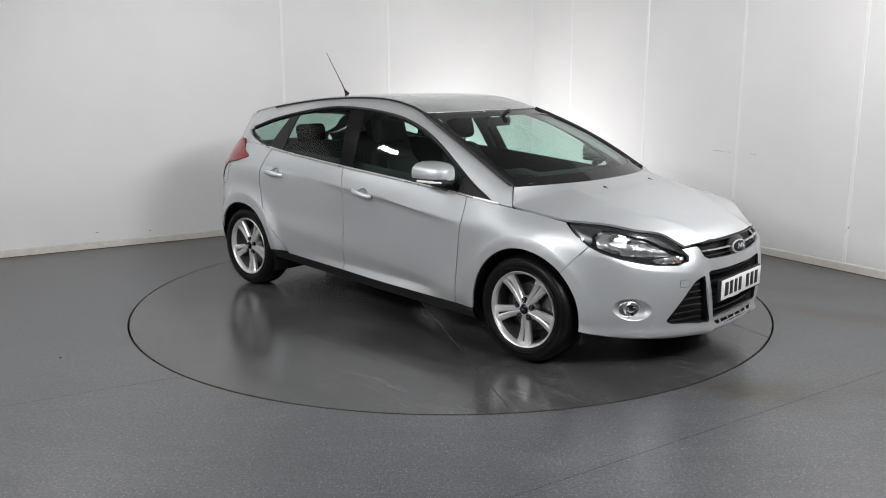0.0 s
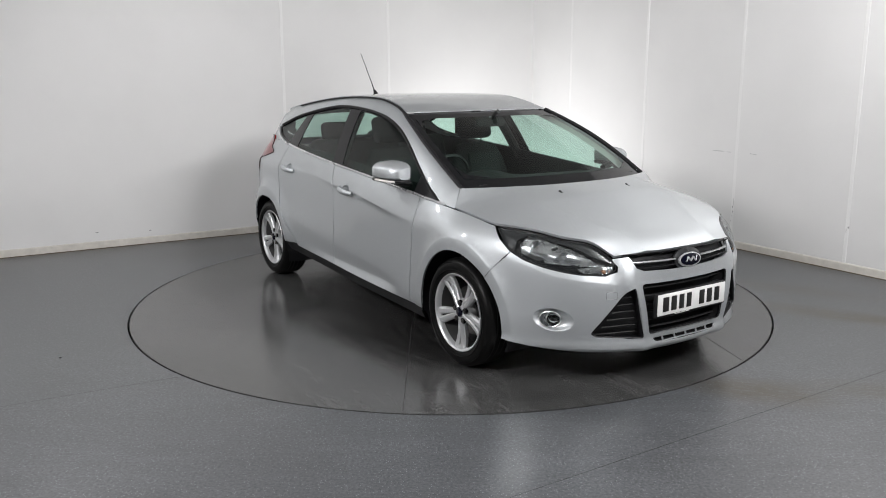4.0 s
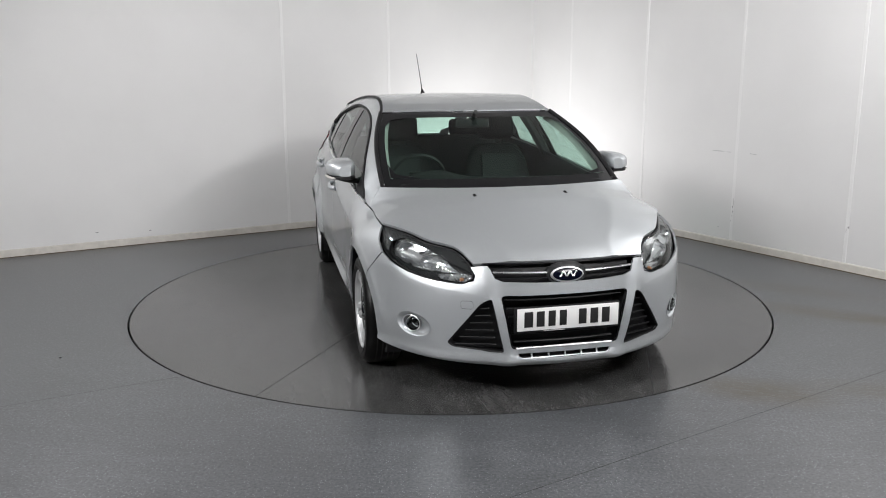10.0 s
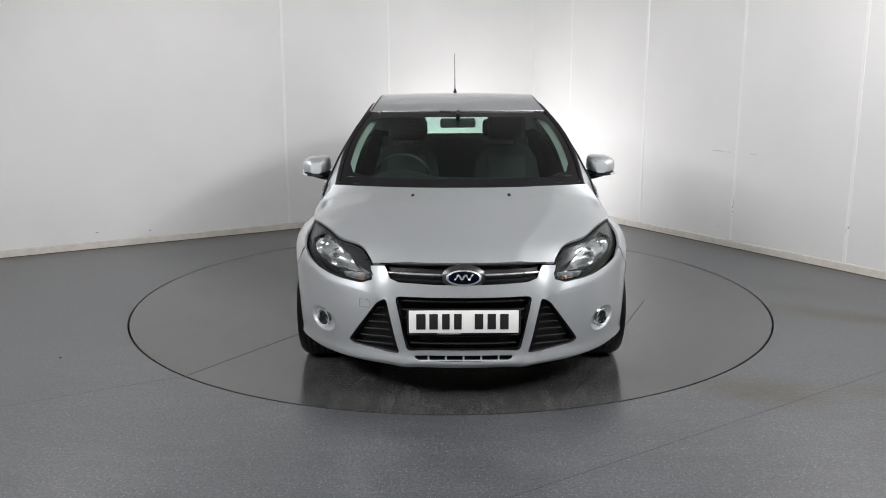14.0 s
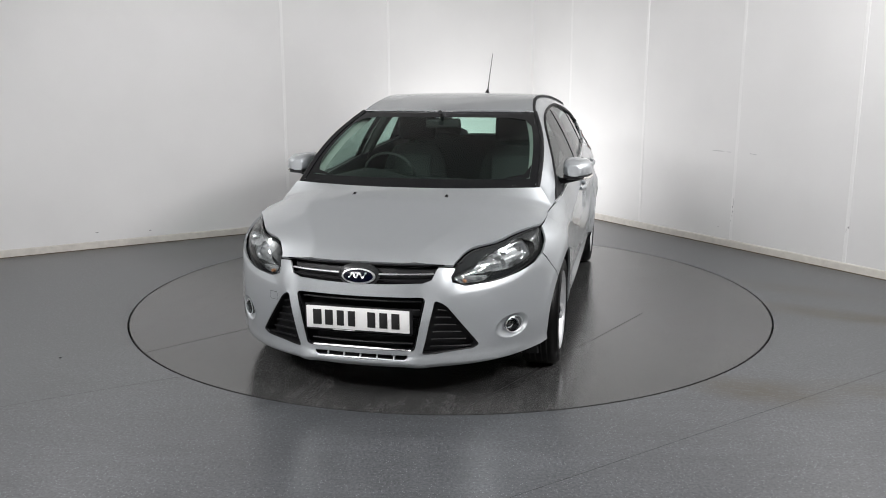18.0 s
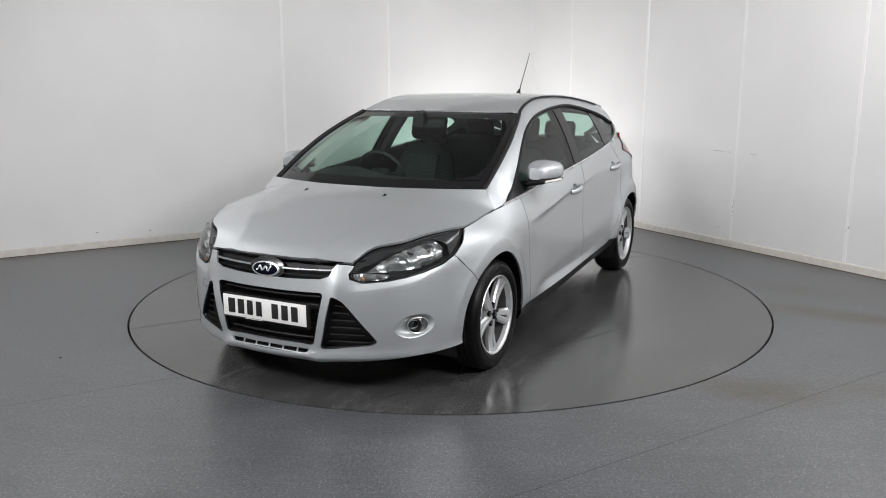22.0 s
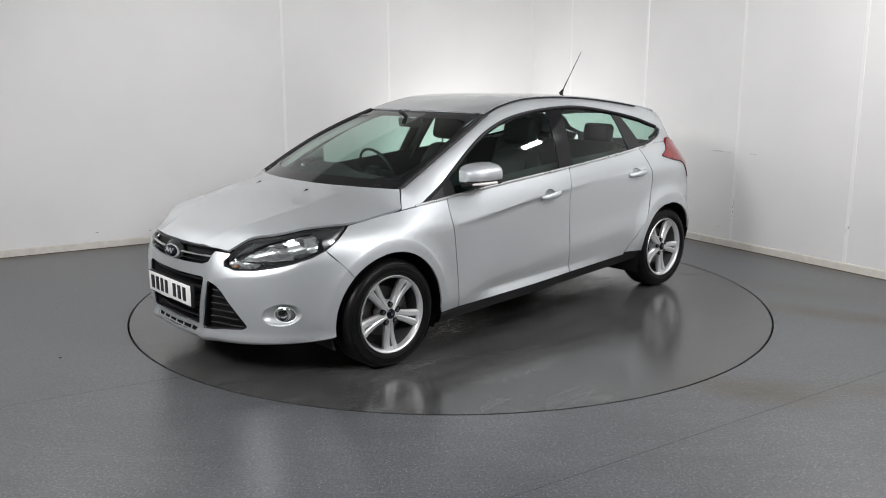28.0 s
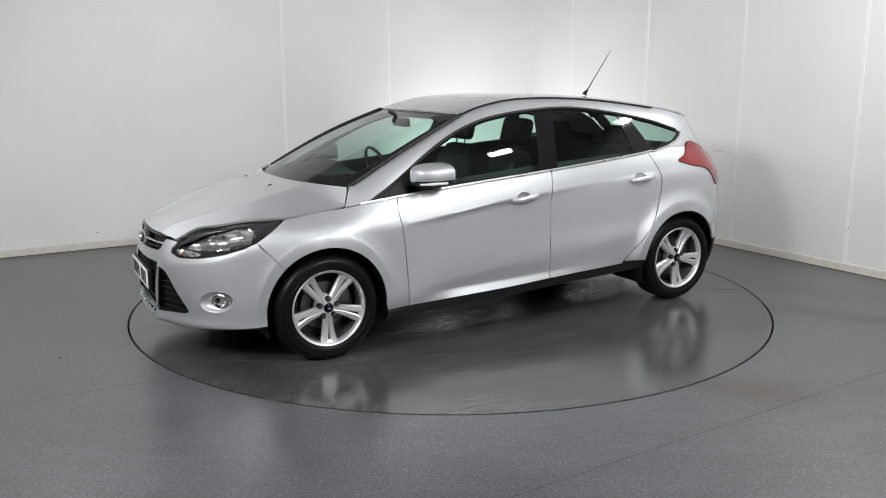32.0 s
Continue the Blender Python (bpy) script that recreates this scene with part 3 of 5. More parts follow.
def tail_shape(x, z):
    u = min((XR - x) / max(XR - x_rear(z), 0.01), 0.999)
    return (1 - u ** PT) ** (1 / PT) if u > 0 else 1.0


def side(x, z, off=0.0):
    """Half-width of the body's flank at x and height z, rounding off to the nose and the tail."""
    if x > XN:
        u = min((x - XN) / max(x_front(z) - XN, 0.01), 0.999)
        y = mid_side(XN, z) * (1 - u ** PE) ** (1 / PE)
    elif x < XR:
        y = mid_side(XR, z) * tail_shape(x, z)
    else:
        y = mid_side(x, z)
    return y + flare(x, z) + off


def house(x, z, off=0.0):
    """Half-width of the greenhouse: leans in above the belt line."""
    zb = z_belt(min(x, 1.0)) if x < 1.0 else 0.876 - (x - 1.0) * 0.12
    f = (z - zb) / 0.45
    if x < XR:
        zr = z_belt(XR)
        return (mid_side(XR, zr) - (z - zr) * 0.60 + 0.022 * math.sin(math.pi * min(max((z - zr) / 0.45, 0), 1))) * tail_shape(x, z) + off
    y0 = side(x, zb) if x < 0.95 else 0.828 - (x - 0.95) * 0.1
    lean = 0.60 + max(0.0, x - 0.9) * 0.8
    return y0 - (z - zb) * lean + 0.020 * math.sin(math.pi * min(max(f, 0), 1)) * min(1.0, max(0.0, (1.1 - x) / 0.4)) + off


def on_side(off=0.0):
    return lambda x, z: Vector((x, side(x, z) + off, z))


def on_house(off=0.0):
    return lambda x, z: Vector((x, house(x, z) + off, z))


crease_z = mono([0.36, 0.43, 0.50, 0.60, 0.658, 0.715, 0.80], [0.535, 0.552, 0.566, 0.578, 0.588, 0.604, 0.655])


def nose(q, z, off=0.0):
    """The front end: q runs from -1 (right flank) over 0 (centre) to 1 (left flank)."""
    a = abs(q) * math.pi / 2
    w, xf = mid_side(XN, z), x_front(z)
    y = w * math.sin(a) ** (2 / PE)
    # two raised struts frame the lower grille and run up to the headlights
    zz = min(max((z - 0.20) / 0.48, 0), 1)
    ridge = 0.285 + 0.14 * zz
    lift = 0.020 * math.exp(-((y - ridge) / 0.045) ** 2) * (1 if z < 0.7 else 0)
    # the shoulder under the headlight leans back above a crease
    wt = min(max((y - 0.40) / 0.10, 0.0), 1.0) * min(max((0.84 - y) / 0.10, 0.0), 1.0)
    back = min(max((z - 0.600) / 0.09, 0.0), 1.0) * min(max((y - 0.34) / 0.08, 0.0), 1.0) * min(max((0.62 - y) / 0.08, 0.0), 1.0)
    off -= 0.026 * back
    off -= min(0.40 * max(z - crease_z(y), 0.0), 0.018) * wt
    x = XN + (xf + lift - XN) * max(math.cos(a), 0) ** (2 / PE)
    n = Vector((math.cos(a), math.sin(a), 0)).normalized()
    lip = 0.026 * math.exp(-((z - 0.222) / 0.026) ** 2) * min(1, max(0, 1.15 - abs(q)) * 4)
    p = Vector((x, y + flare(x, z) * math.sin(a), z)) + n * (off + lip)
    if q < 0:
        p.y = -p.y
    return p


def q_at(x, y, z):
    w, xf = mid_side(XN, z), x_front(z)
    v = (abs(y) / w) ** (PE / 2)
    u = max((x - XN) / (xf - XN), 0) ** (PE / 2)
    return math.atan2(v, u) * 2 / math.pi


def qy(y, z):
    return math.asin(min(1, (abs(y) / mid_side(XN, z)) ** (PE / 2))) * 2 / math.pi


def run_lines(x0, x1, n=60):
    out = []
    for f in (lambda x: z_crease(x) - 0.045, lambda x: z_crease(x) - 0.022, lambda x: z_crease(x) - 0.010, z_crease, lambda x: z_crease(x) + 0.010, lambda x: z_lower(x) - 0.018, lambda x: z_lower(x) - 0.004, lambda x: z_lower(x) + 0.004, lambda x: z_lower(x) + 0.03, z_scoop, lambda x: z_scoop(x) + 0.014):
        out.append([(x, f(x)) for x in np.linspace(x0, x1, n)])
    return out


def pair(name, bm, material, label="", parent=None):
    """The same panel on the left and, mirrored, on the right flank."""
    out = []
    other = flip_y(bm.copy())
    for b in (bm, other):
        out.append(finish(b, name, material, parent or car, True, label))
    return out


def arch(cx, r, a0, a1, n=18, cz=HUB_Z):
    return [(cx + r * math.cos(radians(a0 + (a1 - a0) * k / n)), cz + r * math.sin(radians(a0 + (a1 - a0) * k / n))) for k in range(n + 1)]


SILL = mono([-0.95, -0.55, -0.2, 0.125, 0.535, 0.96], [0.333, 0.313, 0.296, 0.277, 0.262, 0.246])
ARF, ARR = 0.352, 0.345
G = 0.0022
# gaps between panels as lines of (x, z)
GAP_WING = curve_pts([(0.825, 0.254), (0.832, 0.45), (0.852, 0.68), (0.872, 0.80), (0.868, 0.8915)], 12)
GAP_B = curve_pts([(-0.195, 0.302), (-0.195, 0.55), (-0.20, 0.80), (-0.222, 0.985)], 12)
GAP_REAR = curve_pts([(-0.80, 0.332), (-0.93, 0.46), (-1.04, 0.60), (-1.115, 0.76), (-1.128, 0.90), (-1.09, 1.0), (-1.06, 1.058)], 18)


def lip_lines(cx, a0, a1):
    return [[(x, HUB_Z + (z - HUB_Z) / 0.95) for x, z in arch(cx, ARF + d, a0, a1, 30)] for d in (0.042, 0.050, 0.058)]


def shift(line, dx):
    return [(p[0] + dx, p[1]) for p in line]


def belt_run(x0, x1, n=16):
    return [(x0 + (x1 - x0) * k / n, z_belt(x0 + (x1 - x0) * k / n)) for k in range(n + 1)]


def sill_run(x0, x1, n=10):
    return [(x0 + (x1 - x0) * k / n, SILL(x0 + (x1 - x0) * k / n)) for k in range(n + 1)]


# wing edge along the bonnet and the bumper joint
WING_TOP = curve_pts([(1.20, 0.848), (1.30, 0.839), (1.42, 0.8265), (1.535, 0.8105)], 12)
JOINT = [(1.556, 0.797), (1.698, 0.703), (1.630, 0.626), (1.573, 0.560)]
wing_outline = ([(0.96, SILL(0.96))] + arch(AXF, ARF, 190, 45, 24)[1:] + [JOINT[2], JOINT[1], JOINT[0]] + WING_TOP[::-1] + [(1.10, z_belt(1.10) - 0.002)]
                + belt_run(1.0, 0.868 + G, 4) + shift(GAP_WING[::-1], G)[1:] + sill_run(0.83, 0.94, 3))
front_door_outline = sill_run(-0.195 + G, 0.825 - G) + shift(GAP_WING, -G) + belt_run(0.868 - G, -0.222 + G) + shift(GAP_B[::-1], G)
rear_door_outline = sill_run(-0.80 + G, -0.195 - G) + shift(GAP_B, -G) + belt_run(-0.222 - G, -1.06 + G) + shift(GAP_REAR[::-1], G)
TAIL = [(-1.30, 0.995), (-1.405, 1.035), (-1.47, 1.125), (-1.63, 1.085), (-1.755, 1.0), (-1.815, 0.86), (-1.79, 0.80), (-1.715, 0.80), (-1.67, 0.87), (-1.58, 0.935), (-1.45, 0.955)]
tail_outline = round_poly(TAIL, 0.03, 3)
quarter_outline = ([(p[0] - 2 * G, p[1]) for p in GAP_REAR if p[1] > 0.350] + belt_run(-1.06, -1.86, 14) + curve_pts([(-1.90, 1.0), (-1.95, 0.9), (-1.90, 0.80), (-1.75, 0.66), (-1.64, 0.56)], 10)
                   + arch(AXR, ARR, 142, 4, 26) + [(-0.962, 0.337), (-0.90, 0.337), (-0.822, 0.337)])
rear_bumper_side = [(-1.645, 0.552), (-1.755, 0.655), (-1.91, 0.80), (-1.955, 0.80), (-2.055, 0.6), (-2.045, 0.47), (-1.90, 0.452), (-1.67, 0.418)] + arch(AXR, ARR, 161, 144, 8)

pair("wing_joint", tube_bm([on_side(0.0006)(x, z) for x, z in curve_pts([JOINT[1], JOINT[2], (1.572, 0.553)], 14)], 0.0011, 6), BLACK)
pair("front_wing", patch_bm(wing_outline, [], on_side(), 0.03, 0.012, lines=[[(x, z_crease(x)) for x in np.linspace(0.89, 1.02, 8)]] + lip_lines(AXF, 188, 48)), PAINT, "silver front wing with a flared arch")
def handle_hole(cx, cz, k=1.0):
    return [(cx + 0.050 * k * math.cos(a), cz + 0.004 + 0.034 * k * math.sin(a)) for a in np.linspace(0, 2 * math.pi, 25)[:-1]]


HANDLE_F, HANDLE_R = (0.012, 0.832), (-0.945, 0.894)
doors_f = pair("front_door", patch_bm(front_door_outline, [handle_hole(*HANDLE_F)], on_side(), 0.04, 0.012, lines=run_lines(-0.18, 0.81)), PAINT, "silver front door with a sharp shoulder crease")
doors_r = pair("rear_door", patch_bm(rear_door_outline, [handle_hole(*HANDLE_R)], on_side(), 0.04, 0.012, lines=run_lines(-1.06, -0.21)), PAINT, "silver rear door")
pair("rear_quarter", patch_bm(quarter_outline, [tail_outline], on_side(), 0.035, 0.012, lines=lip_lines(AXR, 150, 6)), PAINT, "silver rear quarter panel")
pair("rear_bumper_corner", patch_bm(rear_bumper_side, [], on_side(-0.001), 0.04, 0.012), PAINT)
# black backing added behind the doors, so panel gaps read as shade
pair("gap_backing", patch_bm([(0.95, 0.22), (0.93, 0.86), (0.5, 0.91), (-0.2, 0.97), (-1.08, 1.03), (-1.15, 0.85), (-1.05, 0.58), (-0.80, 0.30), (-0.2, 0.25)], [], on_side(-0.022), 0.08), GLOSSB)
pair("tail_lamp", patch_bm(tail_outline, [], on_side(0.006), 0.03, 0.015), REDM, "red wraparound tail lamp")
pair("tail_lamp_seal", tube_bm([on_side(0.004)(x, z) for x, z in tail_outline + tail_outline[:1]], 0.003, 6), BLACK)
finish(flip_y(tube_bm([on_side(0.0)(x, z) for x, z in curve_pts([(-1.755, 0.80), (-1.72, 0.765), (-1.64, 0.765), (-1.585, 0.80), (-1.555, 0.94)], 16)], 0.0016, 6)), "fuel_flap_joint", BLACK, car)
# black sill and arch linings
pair("sill", loft_bm([[Vector((x, side(x, SILL(x) - 0.002) - 0.004, SILL(x) + 0.004)), Vector((x, side(x, 0.27) - 0.006, SILL(x) - 0.02)), Vector((x, 0.868, SILL(x) - 0.065)), Vector((x, 0.80, SILL(x) - 0.085)), Vector((x, 0.55, SILL(x) - 0.08))] for x in np.linspace(-0.98, 0.965, 24)]), BLACK, "black plastic sill cover")


def liner_bm(cx, r):
    rows = []
    for k in range(29):
        a = radians(-25 + 230 * k / 28)
        c, s = math.cos(a), math.sin(a)
        rows.append([Vector((cx + (r + d) * c, y, max(HUB_Z + (r + d) * s, 0.14))) for y, d in ((side(cx + r * c, max(HUB_Z + r * s, 0.2)) - 0.004, 0.004), (0.80, 0.012), (0.62, 0.014), (0.50, 0.0))] + [Vector((cx + 0.2 * c, 0.49, HUB_Z + 0.2 * s)), Vector((cx, 0.49, HUB_Z))])
    return loft_bm(rows)


pair("arch_liner", liner_bm(AXF, ARF), BLACK)
pair("arch_liner", liner_bm(AXR, ARR), BLACK)

# ---- greenhouse ----
ROOF_EDGE = [(1.122, 0.962), (0.935, 1.052), (0.731, 1.155), (0.513, 1.261), (0.303, 1.342), (0.159, 1.386), (-0.061, 1.425), (-0.279, 1.436), (-0.506, 1.432), (-0.736, 1.418), (-0.972, 1.393), (-1.25, 1.355), (-1.55, 1.30)]
GLASS_TOP = [(1.03, 0.880), (0.851, 0.984), (0.63, 1.123), (0.404, 1.239), (0.184, 1.311), (-0.033, 1.348), (-0.254, 1.368), (-0.483, 1.374), (-0.70, 1.355), (-0.938, 1.318), (-1.184, 1.267), (-1.387, 1.205)]
GLASS_BOT = [(-1.435, 1.182), (-1.37, 1.135), (-1.272, 1.098), (-1.113, 1.070)]
roof_line = curve_pts(ROOF_EDGE, 48)
day_top = curve_pts(GLASS_TOP, 40)
day_outline = day_top + GLASS_BOT + belt_run(-1.06, 1.0, 24)
house_outline = roof_line + [(-1.68, 1.22), (-1.78, 1.12), (-1.84, z_belt(-1.84) + 0.002)] + [(x, z_belt(x) + 0.002) for x in np.linspace(-1.80, -1.10, 10)] + [(x, z_belt(x) + 0.003) for x in np.linspace(-1.06, 1.0, 20)] + [(1.10, z_belt(1.10) + 0.002), (1.178, 0.856), (1.160, 0.89), (1.135, 0.935)]
opening = day_top + GLASS_BOT + [(x, z_belt(x) + 0.006) for x in np.linspace(-1.06, 1.0, 24)]
def line_z(line, x):
    o = sorted(line, key=lambda p: p[0])
    return float(np.interp(x, [p[0] for p in o], [p[1] for p in o]))


def rail(x, z):
    """The frame over the windows, rolled in towards the roof and the screen."""
    u = max(0.0, 1 - (line_z(roof_line, x) - z) / 0.085) if -1.55 < x < 1.1 else 0.0
    return Vector((x, house(x, z) - 0.030 * u * u, z))


RAIL_LINES = [[(x, z - d) for x, z in roof_line if -1.4 < x < 1.0] for d in (0.014, 0.032)]
pair("body_side_frame", patch_bm(house_outline, [opening], rail, 0.03, 0.015, lines=RAIL_LINES), PAINT, "silver pillar and roof rail frame")


def pane(x_lo0, x_hi0, x_lo1, x_hi1, drop=0.022, rise=0.008):
    """Outline of a pane between a slanting rear edge and a slanting front edge under the day-light line."""
    top = [(x, line_z(day_top, x) - drop) for x in np.linspace(x_hi1, x_lo1, 14)]
    bot = [(x, z_belt(x) + rise) for x in np.linspace(x_lo0, x_hi0, 12)]
    return top + bot


front_pane = round_poly(pane(-0.135, 0.80, -0.222, 0.80), 0.006, 1)
rear_pane = round_poly(pane(-0.935, -0.272, -0.890, -0.362), 0.006, 1)
tip = [(-0.985, 1.288), (-1.184, 1.245), (-1.38, 1.188), (-1.405, 1.178), (-1.34, 1.135), (-1.25, 1.108), (-1.112, 1.085)]
quarter_pane = round_poly(tip, 0.02, 3)
pair("window_frame", patch_bm(day_outline, [front_pane, rear_pane, quarter_pane], on_house(-0.006), 0.04, 0.006), GLOSSB, "gloss black window surround and pillar")
for nm, ol in (("front_side_window", front_pane), ("rear_side_window", rear_pane), ("quarter_window", quarter_pane)):
    pair(nm, patch_bm(ol, [], on_house(-0.010), 0.05), SIDE_G, "green-tinted side window glass")
pair("window_seal", tube_bm([on_house(0.001)(x, z - 0.004) for x, z in day_top], 0.0095, 8), BLACK)
pair("belt_moulding", tube_bm([Vector((x, house(x, z_belt(x)) + 0.005, z_belt(x) + 0.005)) for x in np.linspace(1.09, -1.09, 40)] + [on_house(0.003)(x, z) for x, z in curve_pts([(-1.113, 1.066), (-1.272, 1.095), (-1.37, 1.132), (-1.44, 1.183)], 10)], 0.0075, 8), SATIN, "bright strip along the window line")
pair("roof_moulding", tube_bm([on_house(0.0)(x, z) - Vector((0, 0.027, 0.001)) for x, z in curve_pts(ROOF_EDGE[4:-1], 40)], 0.017, 10, 0.35), BLACK, "black roof joint moulding")

# roof skin, with a crown across
roof_rows = []
crown = mono([-1.75, -1.2, -0.3, 0.30], [0.050, 0.036, 0.010, 0.006])
roof_z = mono([-1.75, -1.55, -1.25, -0.972, -0.736, -0.506, -0.279, -0.061, 0.159, 0.303], [1.272, 1.305, 1.355, 1.393, 1.418, 1.432, 1.436, 1.425, 1.386, 1.342])
for x in np.linspace(0.303, -1.60, 34):
    ys = house(x, roof_z(x)) - 0.030
    bow = 0.085 * max(0.0, (x + 0.3) / 0.6) ** 3
    roof_rows.append([Vector((x + bow * (1 - v * v), ys * v, roof_z(x) + crown(x) * (1 - abs(v) ** 2.4))) for v in np.linspace(-1, 1, 25)])
rb = loft_bm(roof_rows)
bmesh.ops.recalc_face_normals(rb, faces=rb.faces)
bmesh.ops.solidify(rb, geom=rb.faces[:], thickness=-0.01)
finish(rb, "roof", PAINT, car, True, "silver roof panel")
lin = loft_bm([[p - Vector((0, 0, 0.03)) for p in r] for r in roof_rows])
finish(lin, "headliner", LINER, car)

# windscreen between scuttle and roof header
HEAD = roof_rows[0]
scr_rows = []
for v in [-1, -0.935] + list(np.linspace(-0.89, 0.89, 21)) + [0.935, 1]:
    top = Vector((0.303 + 0.085 * (1 - v * v), (house(0.303, 1.342) - 0.022) * v, 1.342 + 0.006 * (1 - abs(v) ** 2.4)))
    bot = Vector((1.132 + 0.195 * (1 - abs(v) ** 2.2), 0.714 * v, 0.951 + 0.006 * (1 - v * v)))
    row = []
    for j in range(21):
        u = j / 20
        p = top.lerp(bot, u)
        p.z += 0.022 * math.sin(math.pi * u)
        p.y += math.copysign(0.034, v) * math.sin(math.pi * u) * abs(v)
        row.append(p)
    scr_rows.append(row)
finish(loft_bm([r[2:19] for r in scr_rows[1:24]]), "windscreen", SCREEN_G, car, True, "green-tinted raked windscreen")
rim = join_bm(loft_bm([r[0:3] for r in scr_rows]), loft_bm([r[18:21] for r in scr_rows]), loft_bm([r[2:19] for r in scr_rows[0:2]]), loft_bm([r[2:19] for r in scr_rows[23:25]]))
for a, b in ((1, 1), (23, -1)):
    for p, q in ((18, -1), (2, 1)):
        up = Vector((0.002, 0, 0.003))
        tri = [scr_rows[a][p], scr_rows[a + 3 * b][p], scr_rows[a + b][p].lerp(scr_rows[a + b][p + q], 0.9), scr_rows[a][p + 3 * q]]
        rim.faces.new([rim.verts.new(c + up) for c in tri])
finish(rim, "windscreen_border", GLOSSB, car)
finish(tube_bm([scr_rows[k][0] + Vector((0, 0, 0.004)) for k in range(25)], 0.004, 6), "header_seal", SATIN, car)
for s in (1, -1):
    finish(tube_bm([p + Vector((0, 0.008 * s, 0.002)) for p in scr_rows[24 if s > 0 else 0]], 0.012, 8), "pillar_seal", BLACK, car)
# scuttle below the screen
sc = loft_bm([[r[20] + Vector((-0.02, 0, 0.004)), r[20] + Vector((0.012, 0, -0.010)), r[20] + Vector((0.018, 0, -0.075)), r[20] + Vector((0.018, 0, -0.13))] for r in scr_rows])
finish(sc, "scuttle", BLACK, car)

# ---- bonnet ----
EDGE = curve_pts([(1.134, 0.706, 0.952), (1.143, 0.73, 0.930), (1.164, 0.77, 0.890), (1.186, 0.79, 0.855), (1.25, 0.79, 0.844), (1.33, 0.787, 0.836), (1.44, 0.78, 0.824), (1.552, 0.770, 0.811), (1.722, 0.686, 0.798), (1.847, 0.610, 0.772), (1.932, 0.500, 0.749), (2.008, 0.448, 0.702), (2.040, 0.437, 0.685)], 40)
MID = curve_pts([(1.340, 0, 0.951), (1.355, 0, 0.949), (1.378, 0, 0.945), (1.402, 0, 0.941), (1.435, 0, 0.934), (1.48, 0, 0.923), (1.54, 0, 0.907), (1.62, 0, 0.878), (1.72, 0, 0.842), (1.82, 0, 0.807), (1.94, 0, 0.766), (2.04, 0, 0.735), (2.112, 0, 0.698)], 40)
for p in EDGE:
    if 1.195 < p[0] < 1.545:
        p[1] = side(p[0], p[2]) - 0.004
    elif p[0] <= 1.195:
        p[1] = house(p[0], p[2]) - 0.003
bon_rows = []
for k, (e, c) in enumerate(zip(EDGE, MID)):
    row = []
    g = min(max((k - 8) / 20.0, 0.0), 1.0)
    for v in np.linspace(-1, 1, 61):
        a = abs(v)
        s = (0.35 + 0.45 * g) * a ** 2 + (0.65 - 0.45 * g) * a ** 6
        ridge = 0.007 * math.exp(-abs(a - 0.61) / 0.085) * min(1.0, k / 12.0)
        row.append(Vector((c[0] + (e[0] - c[0]) * a ** 2.4, e[1] * v, c[2] + (e[2] - c[2]) * s + ridge)))
    bon_rows.append(row)
bb = loft_bm(bon_rows)
bmesh.ops.recalc_face_normals(bb, faces=bb.faces)
bmesh.ops.solidify(bb, geom=bb.faces[:], thickness=-0.014)
bonnet = finish(bb, "bonnet", PAINT, car, True, "silver bonnet with two soft ridges")
pair("bonnet_seal", tube_bm([Vector(p) + Vector((0, 0.001, -0.012)) for p in EDGE[8:24]], 0.0032, 6), BLACK)
for y in (0.264, -0.264):
    t = finish(join_bm(box_bm(0.030, 0.022, 0.010, pose(1.447, y, 0.9335, 0, 14, 0), 0.003), box_bm(0.014, 0.012, 0.012, pose(1.440, y, 0.9395, 0, 14, 0), 0.003)), "washer_jet", BLACK, car)

# ---- front bumper ----
half = [(0.0, 0.196), (qy(0.15, 0.196), 0.196), (qy(0.30, 0.196), 0.197), (qy(0.55, 0.21), 0.208), (q_at(1.80, 0.77, 0.225), 0.225), (q_at(1.70, 0.825, 0.24), 0.238)]
half += [(q_at(x, side(x, z), z), z) for x, z in arch(AXF, ARF, -10, 44.6, 12)]
half += [(q_at(x - 0.001, side(x - 0.001, z), z), z) for x, z in (JOINT[2], (1.700, 0.7015))]
LOW = [(1.68, 0.812, 0.704), (1.752, 0.775, 0.670), (1.845, 0.715, 0.636), (1.92, 0.658, 0.617), (1.985, 0.60, 0.605), (2.055, 0.500, 0.599), (2.084, 0.450, 0.618), (2.086, 0.448, 0.645), (2.072, 0.460, 0.666), (2.062, 0.464, 0.680), (2.082, 0.444, 0.685), (2.112, 0.395, 0.690)]
half += [(q_at(*p), p[2]) for p in LOW[1:]]
half += [(qy(0.372, 0.675), 0.675), (qy(0.352, 0.632), 0.634), (qy(0.31, 0.615), 0.618), (qy(0.15, 0.61), 0.612), (0.0, 0.610)]
bump_outline = half + [(-q, z) for q, z in half[::-1][1:-1]]
GRILLE = round_poly([(qy(0.327, 0.55), 0.552), (qy(0.318, 0.50), 0.50), (qy(0.272, 0.29), 0.284), (-qy(0.272, 0.29), 0.284), (-qy(0.318, 0.50), 0.50), (-qy(0.327, 0.55), 0.552)], 0.02)
TRI = round_poly([(qy(0.372, 0.53), 0.545), (qy(0.415, 0.52), 0.520), (qy(0.565, 0.31), 0.306), (qy(0.54, 0.30), 0.288), (qy(0.308, 0.275), 0.269)], 0.018)
TRI_R = [(-q, z) for q, z in TRI[::-1]]
